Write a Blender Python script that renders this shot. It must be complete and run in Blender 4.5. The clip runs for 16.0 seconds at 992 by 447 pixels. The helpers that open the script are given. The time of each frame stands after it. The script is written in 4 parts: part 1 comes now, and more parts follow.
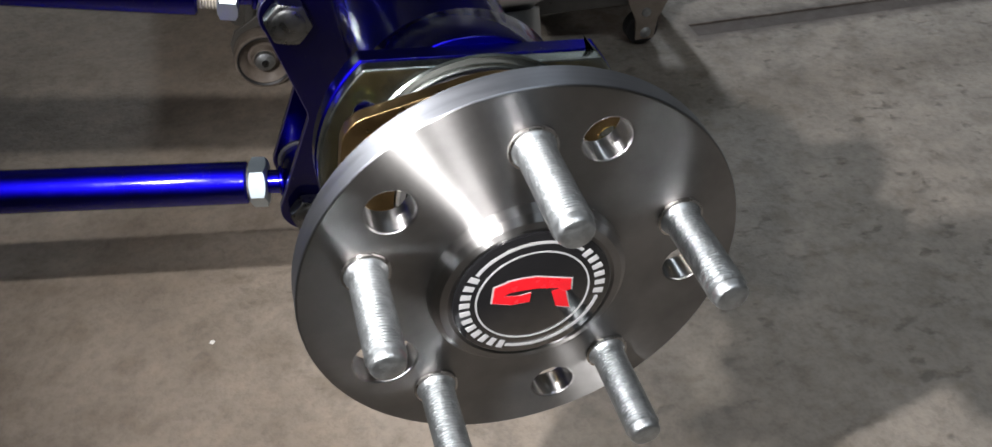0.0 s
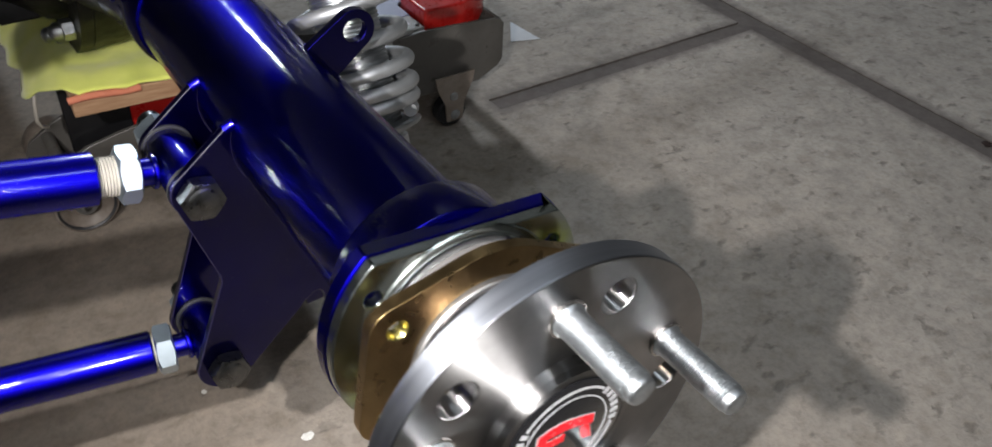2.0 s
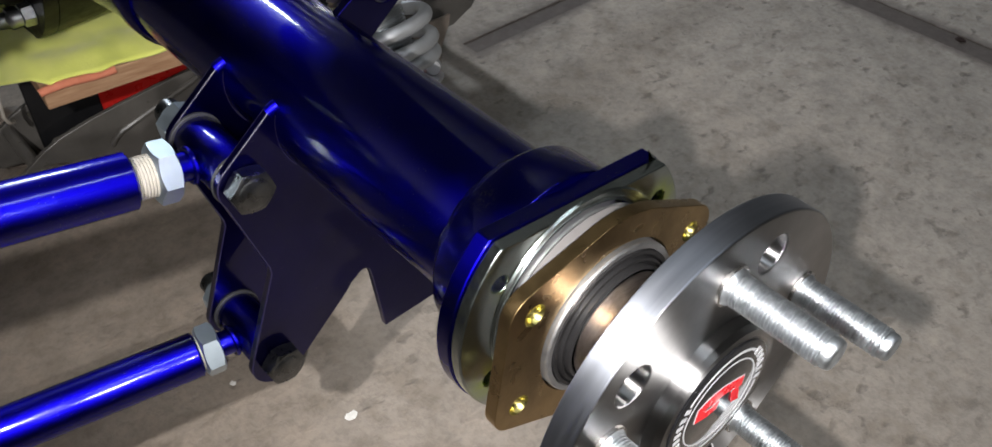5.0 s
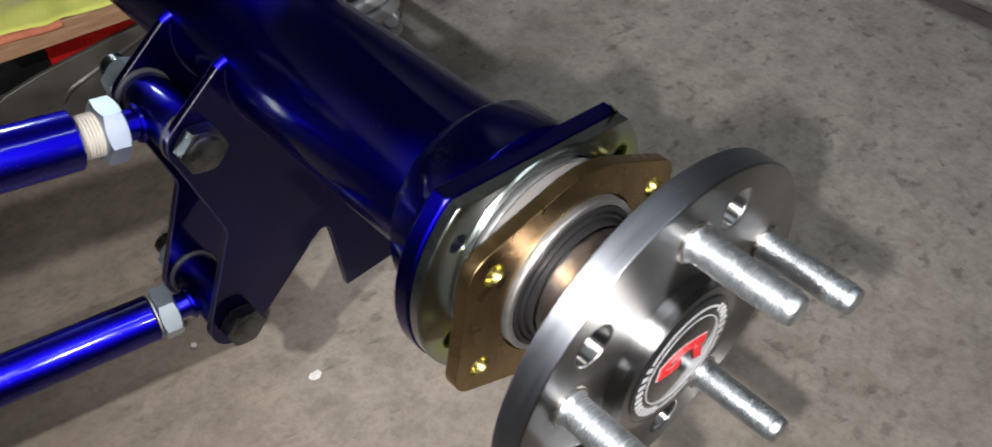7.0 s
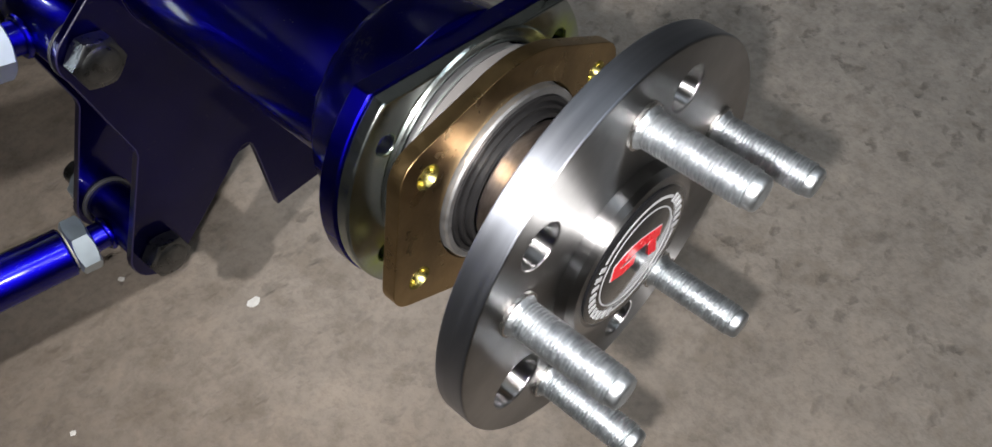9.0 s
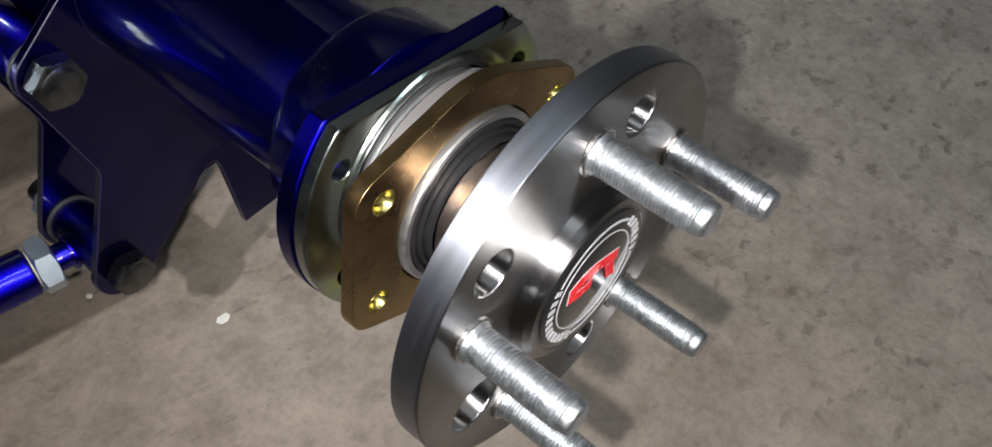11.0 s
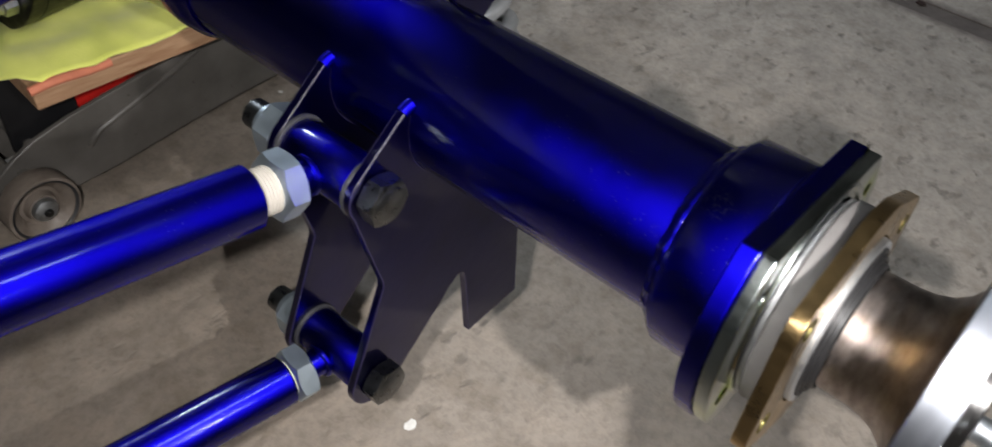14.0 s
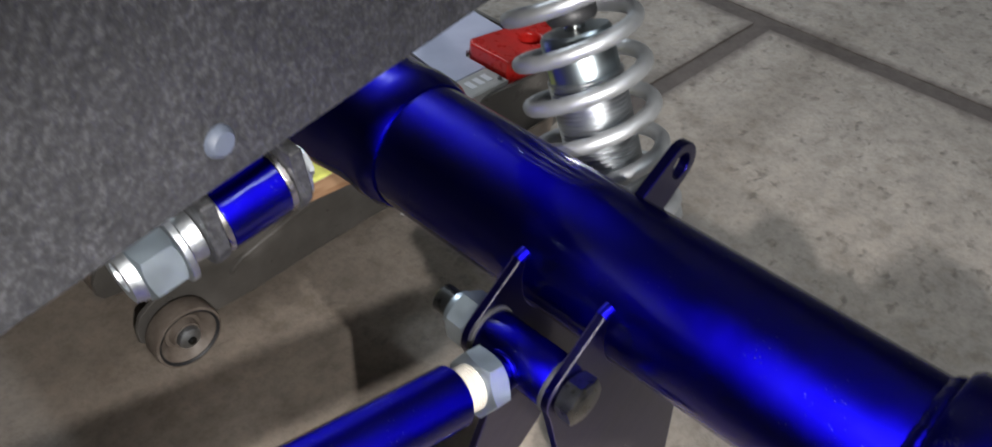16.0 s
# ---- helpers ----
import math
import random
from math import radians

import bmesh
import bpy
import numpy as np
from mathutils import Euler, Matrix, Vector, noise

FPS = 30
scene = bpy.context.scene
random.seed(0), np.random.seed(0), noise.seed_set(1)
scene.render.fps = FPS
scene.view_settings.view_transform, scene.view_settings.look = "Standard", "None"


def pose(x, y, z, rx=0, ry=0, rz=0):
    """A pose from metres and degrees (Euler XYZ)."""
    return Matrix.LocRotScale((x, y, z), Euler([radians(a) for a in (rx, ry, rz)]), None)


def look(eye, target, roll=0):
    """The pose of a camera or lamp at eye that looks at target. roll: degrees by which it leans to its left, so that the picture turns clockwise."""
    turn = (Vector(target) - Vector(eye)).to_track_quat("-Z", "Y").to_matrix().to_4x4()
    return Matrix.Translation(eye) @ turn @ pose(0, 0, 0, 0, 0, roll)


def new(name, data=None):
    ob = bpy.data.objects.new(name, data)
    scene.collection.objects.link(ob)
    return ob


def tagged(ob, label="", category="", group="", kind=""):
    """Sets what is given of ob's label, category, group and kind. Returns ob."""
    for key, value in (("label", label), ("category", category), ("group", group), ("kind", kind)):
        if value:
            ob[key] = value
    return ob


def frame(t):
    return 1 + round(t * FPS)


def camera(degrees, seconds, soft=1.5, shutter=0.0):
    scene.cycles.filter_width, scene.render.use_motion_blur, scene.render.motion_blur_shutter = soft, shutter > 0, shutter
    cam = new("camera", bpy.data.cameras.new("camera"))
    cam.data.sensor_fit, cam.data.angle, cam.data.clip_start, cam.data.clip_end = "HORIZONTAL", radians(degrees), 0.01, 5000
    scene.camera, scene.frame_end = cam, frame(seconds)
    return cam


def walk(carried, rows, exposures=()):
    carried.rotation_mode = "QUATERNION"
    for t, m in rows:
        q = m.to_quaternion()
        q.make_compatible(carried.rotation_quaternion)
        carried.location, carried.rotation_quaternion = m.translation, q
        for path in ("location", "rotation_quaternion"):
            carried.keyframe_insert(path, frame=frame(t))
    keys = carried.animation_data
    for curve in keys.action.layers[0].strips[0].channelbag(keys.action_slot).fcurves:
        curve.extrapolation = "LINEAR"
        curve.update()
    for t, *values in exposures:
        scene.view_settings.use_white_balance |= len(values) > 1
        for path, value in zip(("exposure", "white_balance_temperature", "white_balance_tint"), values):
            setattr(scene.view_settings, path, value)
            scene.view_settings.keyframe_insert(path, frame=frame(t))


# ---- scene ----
cam = camera(57.35, 16.0, soft=1.5, shutter=0.5)
# seconds, eye, target, lean
PATH = [
(0, (-0.0717, -0.2100, 0.5146), (-0.0095, 0.0061, 0.3160), 0.91),
    (0.5, (-0.0912, -0.2164, 0.5360), (-0.0181, -0.0025, 0.3387), 0.86),
    (1, (-0.1120, -0.2092, 0.5585), (-0.0208, 0.0043, 0.3685), 1.76),
    (1.5, (-0.1320, -0.1954, 0.5631), (-0.0163, 0.0079, 0.3754), 2.95),
    (2, (-0.1560, -0.1727, 0.5739), (-0.0192, 0.0187, 0.3877), 2.78),
    (2.5, (-0.1892, -0.1437, 0.5816), (-0.0449, 0.0420, 0.3953), 1.89),
    (3, (-0.2026, -0.1366, 0.5926), (-0.0552, 0.0457, 0.4053), 1.19),
    (3.5, (-0.2028, -0.1117, 0.5854), (-0.0544, 0.0660, 0.3947), 0.68),
    (6, (-0.1942, -0.0992, 0.5617), (-0.0494, 0.0593, 0.3521), 0.84),
    (6.5, (-0.1992, -0.0908, 0.5592), (-0.0536, 0.0631, 0.3468), 1.50),
    (7, (-0.1892, -0.1021, 0.5624), (-0.0416, 0.0492, 0.3494), 1.59),
    (7.5, (-0.1818, -0.1115, 0.5574), (-0.0312, 0.0347, 0.3430), 1.42),
    (8, (-0.1785, -0.1056, 0.5546), (-0.0271, 0.0341, 0.3365), 0.77),
    (8.5, (-0.1758, -0.0979, 0.5461), (-0.0263, 0.0334, 0.3216), 1.50),
    (9, (-0.1753, -0.0935, 0.5366), (-0.0296, 0.0303, 0.3055), 2.09),
    (9.5, (-0.1718, -0.0853, 0.5421), (-0.0265, 0.0384, 0.3106), 2.49),
    (10, (-0.1653, -0.0900, 0.5406), (-0.0196, 0.0327, 0.3088), 3.21),
    (12.5, (-0.1915, -0.0993, 0.5512), (-0.0256, 0.0227, 0.3330), 2.06),
    (13, (-0.2203, -0.0617, 0.5654), (-0.0490, 0.0622, 0.3527), 2.21),
    (13.5, (-0.2456, -0.0153, 0.5552), (-0.0724, 0.1097, 0.3445), 3.32),
    (14, (-0.2636, 0.0132, 0.5519), (-0.0928, 0.1450, 0.3435), 4.69),
    (14.5, (-0.2684, 0.0282, 0.5674), (-0.0974, 0.1681, 0.3644), 3.97),
    (15, (-0.2843, 0.0449, 0.5706), (-0.1151, 0.1894, 0.3694), 3.17),
    (15.5, (-0.2837, 0.0640, 0.5804), (-0.1139, 0.2149, 0.3845), 2.64),
    (16, (-0.2853, 0.0858, 0.6018), (-0.1161, 0.2404, 0.4082), 3.07),
]
EXPOSURES = [(0, 0.24), (2, 0.36), (3.5, 0.36), (6, 0.26), (8.5, 0.06), (9, 0.0), (10, -0.02), (12.5, -0.06), (13, 0.0), (13.5, 0.18), (14.5, 0.46), (16, 0.66)]
walk(cam, [(t, look(eye, target, lean)) for t, eye, target, lean in PATH], EXPOSURES)
AXLE = 0.2929  # height of the axle's middle line over the floor

# ---- light ----
world = bpy.data.worlds.new("garage_air")
world.use_nodes = True
world.node_tree.nodes["Background"].inputs["Color"].default_value = (0.75, 0.85, 1.0, 1)
world.node_tree.nodes["Background"].inputs["Strength"].default_value = 0.02
scene.world = world


def lamp(name, kind, energy, colour, m, **settings):
    data = bpy.data.lights.new(name, kind)
    data.energy, data.color = energy, colour
    if "size" in settings:
        data.shape, data.size, data.size_y = "RECTANGLE", settings["size"], settings["size_y"]
    if "radius" in settings:
        data.shadow_soft_size = settings["radius"]
    ob = new(name, data)
    ob.matrix_world = m
    return ob


# small white torch carried over the axle: three added fixed lamps where it lingers
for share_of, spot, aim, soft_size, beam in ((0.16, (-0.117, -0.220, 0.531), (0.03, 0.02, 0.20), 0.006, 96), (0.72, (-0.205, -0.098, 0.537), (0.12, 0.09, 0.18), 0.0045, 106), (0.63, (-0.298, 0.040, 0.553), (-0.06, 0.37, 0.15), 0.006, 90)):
    torch = lamp("torch_stand_in", "SPOT", 17.0 * share_of, (1.0, 0.975, 0.96), look(spot, aim), radius=soft_size)
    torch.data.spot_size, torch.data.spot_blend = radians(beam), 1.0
# two four-foot strip lights hung under the ceiling; the first known by its reflection
lamp("shop_light_strip", "AREA", 64, (0.80, 0.90, 1.0), pose(1.08, 3.70, 2.50), size=0.15, size_y=1.2)
# lamp added on top of the first fixture, to brighten the ceiling
lamp("ceiling_fill_light", "AREA", 16, (0.80, 0.90, 1.0), pose(1.08, 3.70, 2.546, 180, 0, 0), size=0.15, size_y=1.2)
# unseen second strip, added as fill
lamp("fill_strip_behind", "AREA", 9, (0.82, 0.91, 1.0), pose(0.3, -0.8, 2.50), size=1.2, size_y=0.20)


# ---- materials ----
def material(name, base, metal=0.0, rough=0.5, **more):
    """A principled material; returns it with its node tree and shader."""
    m = bpy.data.materials.new(name)
    m.use_nodes = True
    shader = m.node_tree.nodes["Principled BSDF"]
    shader.inputs["Base Color"].default_value = (*base, 1)
    shader.inputs["Metallic"].default_value = metal
    shader.inputs["Roughness"].default_value = rough
    for key, value in more.items():
        shader.inputs[key.replace("_", " ")].default_value = value
    return m, m.node_tree, shader


def node(tree, kind, **inputs):
    n = tree.nodes.new(kind)
    for key, value in inputs.items():
        n.inputs[key.replace("_", " ")].default_value = value
    return n


def coords(tree, stretch=(1, 1, 1), space="Object"):
    c, m = tree.nodes.new("ShaderNodeTexCoord"), tree.nodes.new("ShaderNodeMapping")
    m.inputs["Scale"].default_value = stretch
    tree.links.new(c.outputs[space], m.inputs["Vector"])
    return m.outputs["Vector"]


def noise_at(tree, vector, scale, detail=3.0, rough=0.55):
    n = node(tree, "ShaderNodeTexNoise", Scale=scale, Detail=detail, Roughness=rough)
    tree.links.new(vector, n.inputs["Vector"])
    return n.outputs["Fac"]


def ramp(tree, value, stops):
    r = tree.nodes.new("ShaderNodeValToRGB")
    tree.links.new(value, r.inputs["Fac"])
    while len(r.color_ramp.elements) < len(stops):
        r.color_ramp.elements.new(0.5)
    for e, (at, colour) in zip(r.color_ramp.elements, stops):
        e.position, e.color = at, (*colour, 1) if len(colour) == 3 else colour
    return r.outputs["Color"]


def grey(v):
    return (v, v, v)


def mix(tree, fac, a, b, blend="MIX"):
    m = tree.nodes.new("ShaderNodeMix")
    m.data_type, m.blend_type = "RGBA", blend
    for value, socket in ((fac, m.inputs[0]), (a, m.inputs[6]), (b, m.inputs[7])):
        if hasattr(value, "is_linked"):
            tree.links.new(value, socket)
        else:
            socket.default_value = value if isinstance(value, float) else (*value, 1)
    return m.outputs[2]


def bump(tree, shader, height, strength, distance):
    b = node(tree, "ShaderNodeBump", Strength=strength, Distance=distance)
    tree.links.new(height, b.inputs["Height"])
    tree.links.new(b.outputs["Normal"], shader.inputs["Normal"])


SCUFF = (-0.023, -0.2005, 0.0435)


def candy_paint():
    m, tree, s = material("candy_blue_paint", (0.002, 0.001, 0.27))
    v = coords(tree)
    tone = ramp(tree, noise_at(tree, v, 9, 3), [(0.3, (0.0020, 0.0008, 0.230)), (0.7, (0.0028, 0.0011, 0.310))])
    specks = node(tree, "ShaderNodeTexVoronoi", Scale=520.0)
    tree.links.new(v, specks.inputs["Vector"])
    dust = ramp(tree, specks.outputs["Distance"], [(0.06, grey(0.8)), (0.16, grey(0))])
    sparse = ramp(tree, noise_at(tree, v, 34, 5, 0.75), [(0.50, grey(0)), (0.72, grey(0.9))])
    fac = mix(tree, 1.0, dust, sparse, "MULTIPLY")
    rub = ramp(tree, noise_at(tree, coords(tree, (1, 2.2, 1)), 17, 6, 0.7), [(0.71, grey(0)), (0.76, grey(0.6))])
    broken = ramp(tree, noise_at(tree, v, 420, 3), [(0.50, grey(0)), (0.62, grey(1))])
    fac = mix(tree, 1.0, fac, mix(tree, 1.0, rub, broken, "MULTIPLY"), "LIGHTEN")
    # a scuffed patch on the end collar, beside the weld
    away = tree.nodes.new("ShaderNodeVectorMath")
    away.operation = "DISTANCE"
    tree.links.new(v, away.inputs[0])
    away.inputs[1].default_value = SCUFF
    patch = ramp(tree, away.outputs["Value"], [(0.002, grey(0.25)), (0.0065, grey(0))])
    lines = ramp(tree, noise_at(tree, coords(tree, (0.5, 1.6, 1.0)), 900, 3, 0.6), [(0.52, grey(0)), (0.60, grey(1))])
    fac = mix(tree, 1.0, fac, mix(tree, 1.0, patch, lines, "MULTIPLY"), "LIGHTEN")
    # tinted flake layer with a soft, short-tailed sheen, under a smooth clear lacquer
    flake = node(tree, "ShaderNodeBsdfGlossy")
    flake.distribution = "BECKMANN"
    lacquer = node(tree, "ShaderNodeBsdfGlossy")
    tree.links.new(mix(tree, fac, tone, (0.30, 0.30, 0.38)), flake.inputs["Color"])
    tree.links.new(ramp(tree, noise_at(tree, v, 40, 4), [(0.35, grey(0.48)), (0.7, grey(0.53))]), flake.inputs["Roughness"])
    tree.links.new(ramp(tree, noise_at(tree, v, 30, 5), [(0.4, grey(0.10)), (0.75, grey(0.20))]), lacquer.inputs["Roughness"])
    bump(tree, s, noise_at(tree, v, 120, 2), 0.05, 0.002)
    relief = s.inputs["Normal"].links[0].from_socket
    gloss = node(tree, "ShaderNodeFresnel", IOR=1.45)
    coated = node(tree, "ShaderNodeMixShader")
    for socket in (flake.inputs["Normal"], lacquer.inputs["Normal"], gloss.inputs["Normal"]):
        tree.links.new(relief, socket)
    tree.links.new(gloss.outputs[0], coated.inputs[0])
    tree.links.new(flake.outputs[0], coated.inputs[1])
    tree.links.new(lacquer.outputs[0], coated.inputs[2])
    tree.links.new(coated.outputs[0], tree.nodes["Material Output"].inputs["Surface"])
    tree.nodes.remove(s)
    return m


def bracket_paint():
    """Darker, plum-black variant of the blue paint, lacquered alike, for bracket plates and tab."""
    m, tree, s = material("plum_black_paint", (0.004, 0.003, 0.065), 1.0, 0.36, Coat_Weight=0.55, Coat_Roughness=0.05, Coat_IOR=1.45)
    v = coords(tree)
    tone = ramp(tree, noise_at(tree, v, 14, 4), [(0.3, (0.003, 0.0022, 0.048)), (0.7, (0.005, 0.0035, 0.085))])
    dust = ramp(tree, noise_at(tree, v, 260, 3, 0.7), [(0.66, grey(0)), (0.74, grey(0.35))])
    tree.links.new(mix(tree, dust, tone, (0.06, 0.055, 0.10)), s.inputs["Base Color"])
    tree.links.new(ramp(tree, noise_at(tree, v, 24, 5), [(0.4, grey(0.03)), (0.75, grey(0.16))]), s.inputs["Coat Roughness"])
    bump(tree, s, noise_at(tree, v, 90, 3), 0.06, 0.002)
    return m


def metal(name, light, dark, rough=(0.25, 0.4), scale=60.0, stretch=(1, 1, 1), relief=0.1, fine=900.0, aniso=0.0):
    """A bare or plated metal, clouded between two tones, with fine scratches."""
    m, tree, s = material(name, light, 1.0, rough[0])
    v = coords(tree, stretch)
    cloud = noise_at(tree, v, scale, 5, 0.6)
    tree.links.new(ramp(tree, cloud, [(0.32, dark), (0.62, light)]), s.inputs["Base Color"])
    tree.links.new(ramp(tree, noise_at(tree, v, scale * 2.3, 4), [(0.3, grey(rough[0])), (0.7, grey(rough[1]))]), s.inputs["Roughness"])
    if aniso:
        s.inputs["Anisotropic"].default_value = aniso
        s.inputs["Anisotropic Rotation"].default_value = 0.25
        t = tree.nodes.new("ShaderNodeTangent")
        t.direction_type, t.axis = "RADIAL", "Y"
        tree.links.new(t.outputs["Tangent"], s.inputs["Tangent"])
    bump(tree, s, noise_at(tree, v, fine, 2), relief, 0.0004)
    return m


def painted(name, light, dark, rough=0.45, scale=25.0, fine=300.0, relief=0.15, coat=0.0):
    m, tree, s = material(name, light, 0.0, rough, Coat_Weight=coat)
    v = coords(tree)
    tree.links.new(ramp(tree, noise_at(tree, v, scale, 5, 0.65), [(0.3, dark), (0.65, light)]), s.inputs["Base Color"])
    tree.links.new(ramp(tree, noise_at(tree, v, scale * 3, 3), [(0.3, grey(rough * 0.8)), (0.7, grey(min(1, rough * 1.2)))]), s.inputs["Roughness"])
    bump(tree, s, noise_at(tree, v, fine, 3), relief, 0.0006)
    return m


def concrete():
    m, tree, s = material("worn_concrete", (0.36, 0.33, 0.29), 0.0, 0.75)
    v = coords(tree)
    # a browner, greasier stretch round the jack and links, paler and more pitted towards +x
    xyz = tree.nodes.new("ShaderNodeSeparateXYZ")
    tree.links.new(v, xyz.inputs[0])
    sway = tree.nodes.new("ShaderNodeMath")
    sway.operation = "MULTIPLY_ADD"
    tree.links.new(noise_at(tree, v, 3.2, 5, 0.6), sway.inputs[0])
    sway.inputs[1].default_value = 0.55
    tree.links.new(xyz.outputs["X"], sway.inputs[2])
    clean = node(tree, "ShaderNodeMapRange", From_Min=0.12, From_Max=0.95)
    tree.links.new(sway.outputs[0], clean.inputs["Value"])
    wide = ramp(tree, clean.outputs["Result"], [(0.0, (0.216, 0.178, 0.142)), (0.45, (0.342, 0.294, 0.248)), (1.0, (0.438, 0.392, 0.345))])
    blotch = ramp(tree, noise_at(tree, v, 11, 6, 0.65), [(0.3, grey(0.78)), (0.62, grey(1.0))])
    mottle = ramp(tree, noise_at(tree, v, 38, 4, 0.6), [(0.34, (0.80, 0.78, 0.75)), (0.5, grey(0.97)), (0.66, (1.08, 1.06, 1.04))])
    blotch = mix(tree, 1.0, blotch, mottle, "MULTIPLY")
    grain = ramp(tree, noise_at(tree, v, 170, 3, 0.65), [(0.33, grey(0.84)), (0.55, grey(1.0)), (0.75, grey(1.06))])
    colour = mix(tree, 1.0, mix(tree, 1.0, wide, blotch, "MULTIPLY"), grain, "MULTIPLY")
    pit = ramp(tree, noise_at(tree, coords(tree, (0.8, 1.2, 1)), 66, 3, 0.5), [(0.30, grey(1)), (0.43, grey(0))])
    where = ramp(tree, noise_at(tree, v, 16, 4, 0.6), [(0.36, grey(0.12)), (0.58, grey(1))])
    open_side = ramp(tree, clean.outputs["Result"], [(0.0, grey(0.28)), (0.5, grey(0.85))])
    fac = mix(tree, 1.0, mix(tree, 1.0, pit, where, "MULTIPLY"), open_side, "MULTIPLY")
    pitted = mix(tree, mix(tree, 1.0, fac, grey(0.78), "MULTIPLY"), colour, (0.13, 0.111, 0.092))
    # dirt that has spread out of the joints

    def math_node(kind, a, b):
        n = tree.nodes.new("ShaderNodeMath")
        n.operation = kind
        for value, socket in ((a, n.inputs[0]), (b, n.inputs[1])):
            if hasattr(value, "is_linked"):
                tree.links.new(value, socket)
            else:
                socket.default_value = value
        return n.outputs[0]

    off_x = math_node("ABSOLUTE", math_node("SUBTRACT", xyz.outputs["X"], 0.845), 0.0)
    off_y = math_node("ABSOLUTE", math_node("SUBTRACT", xyz.outputs["Y"], 0.613), 0.0)
    off_y = math_node("MAXIMUM", off_y, math_node("SUBTRACT", 0.41, xyz.outputs["X"]))
    off_y = math_node("MAXIMUM", off_y, math_node("SUBTRACT", xyz.outputs["X"], 0.845))
    ragged = math_node("MULTIPLY_ADD", noise_at(tree, v, 60, 5), 0.026)
    ragged.node.inputs[2].default_value = -0.013
    spread = math_node("ADD", math_node("MINIMUM", off_x, math_node("ADD", off_y, 0.004)), ragged)
    dirt = node(tree, "ShaderNodeMapRange", From_Min=0.0135, From_Max=0.0340, To_Min=0.95, To_Max=0.0)
    tree.links.new(spread, dirt.inputs["Value"])
    tree.links.new(mix(tree, dirt.outputs["Result"], pitted, (0.125, 0.105, 0.095)), s.inputs["Base Color"])
    # a rust-brown stain where the cross joint starts, behind the jack
    stain = tree.nodes.new("ShaderNodeVectorMath")
    stain.operation = "DISTANCE"
    tree.links.new(v, stain.inputs[0])
    stain.inputs[1].default_value = (0.393, 0.578, 0.0)
    worn_edge = math_node("ADD", stain.outputs["Value"], math_node("MULTIPLY", ragged, 1.6))
    rust = ramp(tree, worn_edge, [(0.012, grey(0.75)), (0.050, grey(0))])
    tree.links.new(mix(tree, rust, s.inputs["Base Color"].links[0].from_socket, (0.17, 0.118, 0.090)), s.inputs["Base Color"])
    bump(tree, s, mix(tree, 1.0, grain, mix(tree, 0.15, fac, grey(0.0)), "SUBTRACT"), 0.75, 0.0022)
    return m


def speckled_coating():
    m, tree, s = material("speckled_grey_coating", (0.08, 0.08, 0.085), 0.0, 0.62)
    v = coords(tree)
    fleck = ramp(tree, noise_at(tree, v, 430, 4, 0.7), [(0.34, (0.014, 0.014, 0.015)), (0.5, (0.026, 0.026, 0.028)), (0.64, (0.054, 0.054, 0.057))])
    wide = ramp(tree, noise_at(tree, v, 90, 4), [(0.3, grey(0.75)), (0.7, grey(1.15))])
    tree.links.new(mix(tree, 1.0, fleck, wide, "MULTIPLY"), s.inputs["Base Color"])
    bump(tree, s, noise_at(tree, v, 330, 3), 0.55, 0.0012)
    return m


def cloth_weave():
    m, tree, s = material("yellow_cloth", (0.62, 0.60, 0.06), 0.0, 0.9, Sheen_Weight=0.3)
    v = coords(tree)
    tree.links.new(ramp(tree, noise_at(tree, v, 22, 4), [(0.3, (0.64, 0.69, 0.13)), (0.65, (0.80, 0.82, 0.20))]), s.inputs["Base Color"])
    bump(tree, s, noise_at(tree, v, 900, 2), 0.5, 0.0008)
    return m


def wood_grain():
    m, tree, s = material("rough_sawn_wood", (0.42, 0.24, 0.12), 0.0, 0.7)
    v = coords(tree, (3, 40, 40))
    tree.links.new(ramp(tree, noise_at(tree, v, 6, 5, 0.6), [(0.3, (0.25, 0.13, 0.065)), (0.7, (0.42, 0.26, 0.15))]), s.inputs["Base Color"])
    bump(tree, s, noise_at(tree, v, 14, 4), 0.3, 0.001)
    return m


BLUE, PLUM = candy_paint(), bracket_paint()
TURNED = metal("turned_steel", (0.45, 0.445, 0.445), (0.35, 0.345, 0.345), (0.33, 0.38), 40, relief=0.05, aniso=1.0)
# bluish tint set in for the strip light's reflection on the flange rim
RIM = metal("turned_rim_steel", (0.42, 0.44, 0.49), (0.35, 0.37, 0.415), (0.40, 0.48), 50, (0.25, 4, 0.25), relief=0.02, aniso=0.75)
BORE = metal("bored_steel", (0.62, 0.60, 0.58), (0.45, 0.43, 0.41), (0.22, 0.34), 80)
NECK = metal("raw_shaft_steel", (0.43, 0.375, 0.35), (0.24, 0.205, 0.19), (0.30, 0.44), 90, (1, 3, 1), 0.25)
ZINC = metal("zinc_plate", (0.56, 0.59, 0.61), (0.40, 0.425, 0.445), (0.34, 0.48), 260, relief=0.35, fine=1600)
BLUEZINC = metal("blue_zinc_plate", (0.50, 0.575, 0.63), (0.43, 0.50, 0.55), (0.38, 0.48), 40, relief=0.02)
GREENZINC = metal("clear_zinc_plate", (0.46, 0.50, 0.48), (0.29, 0.33, 0.32), (0.15, 0.27), 34, relief=0.06)
_t = GREENZINC.node_tree
_s = _t.nodes["Principled BSDF"]
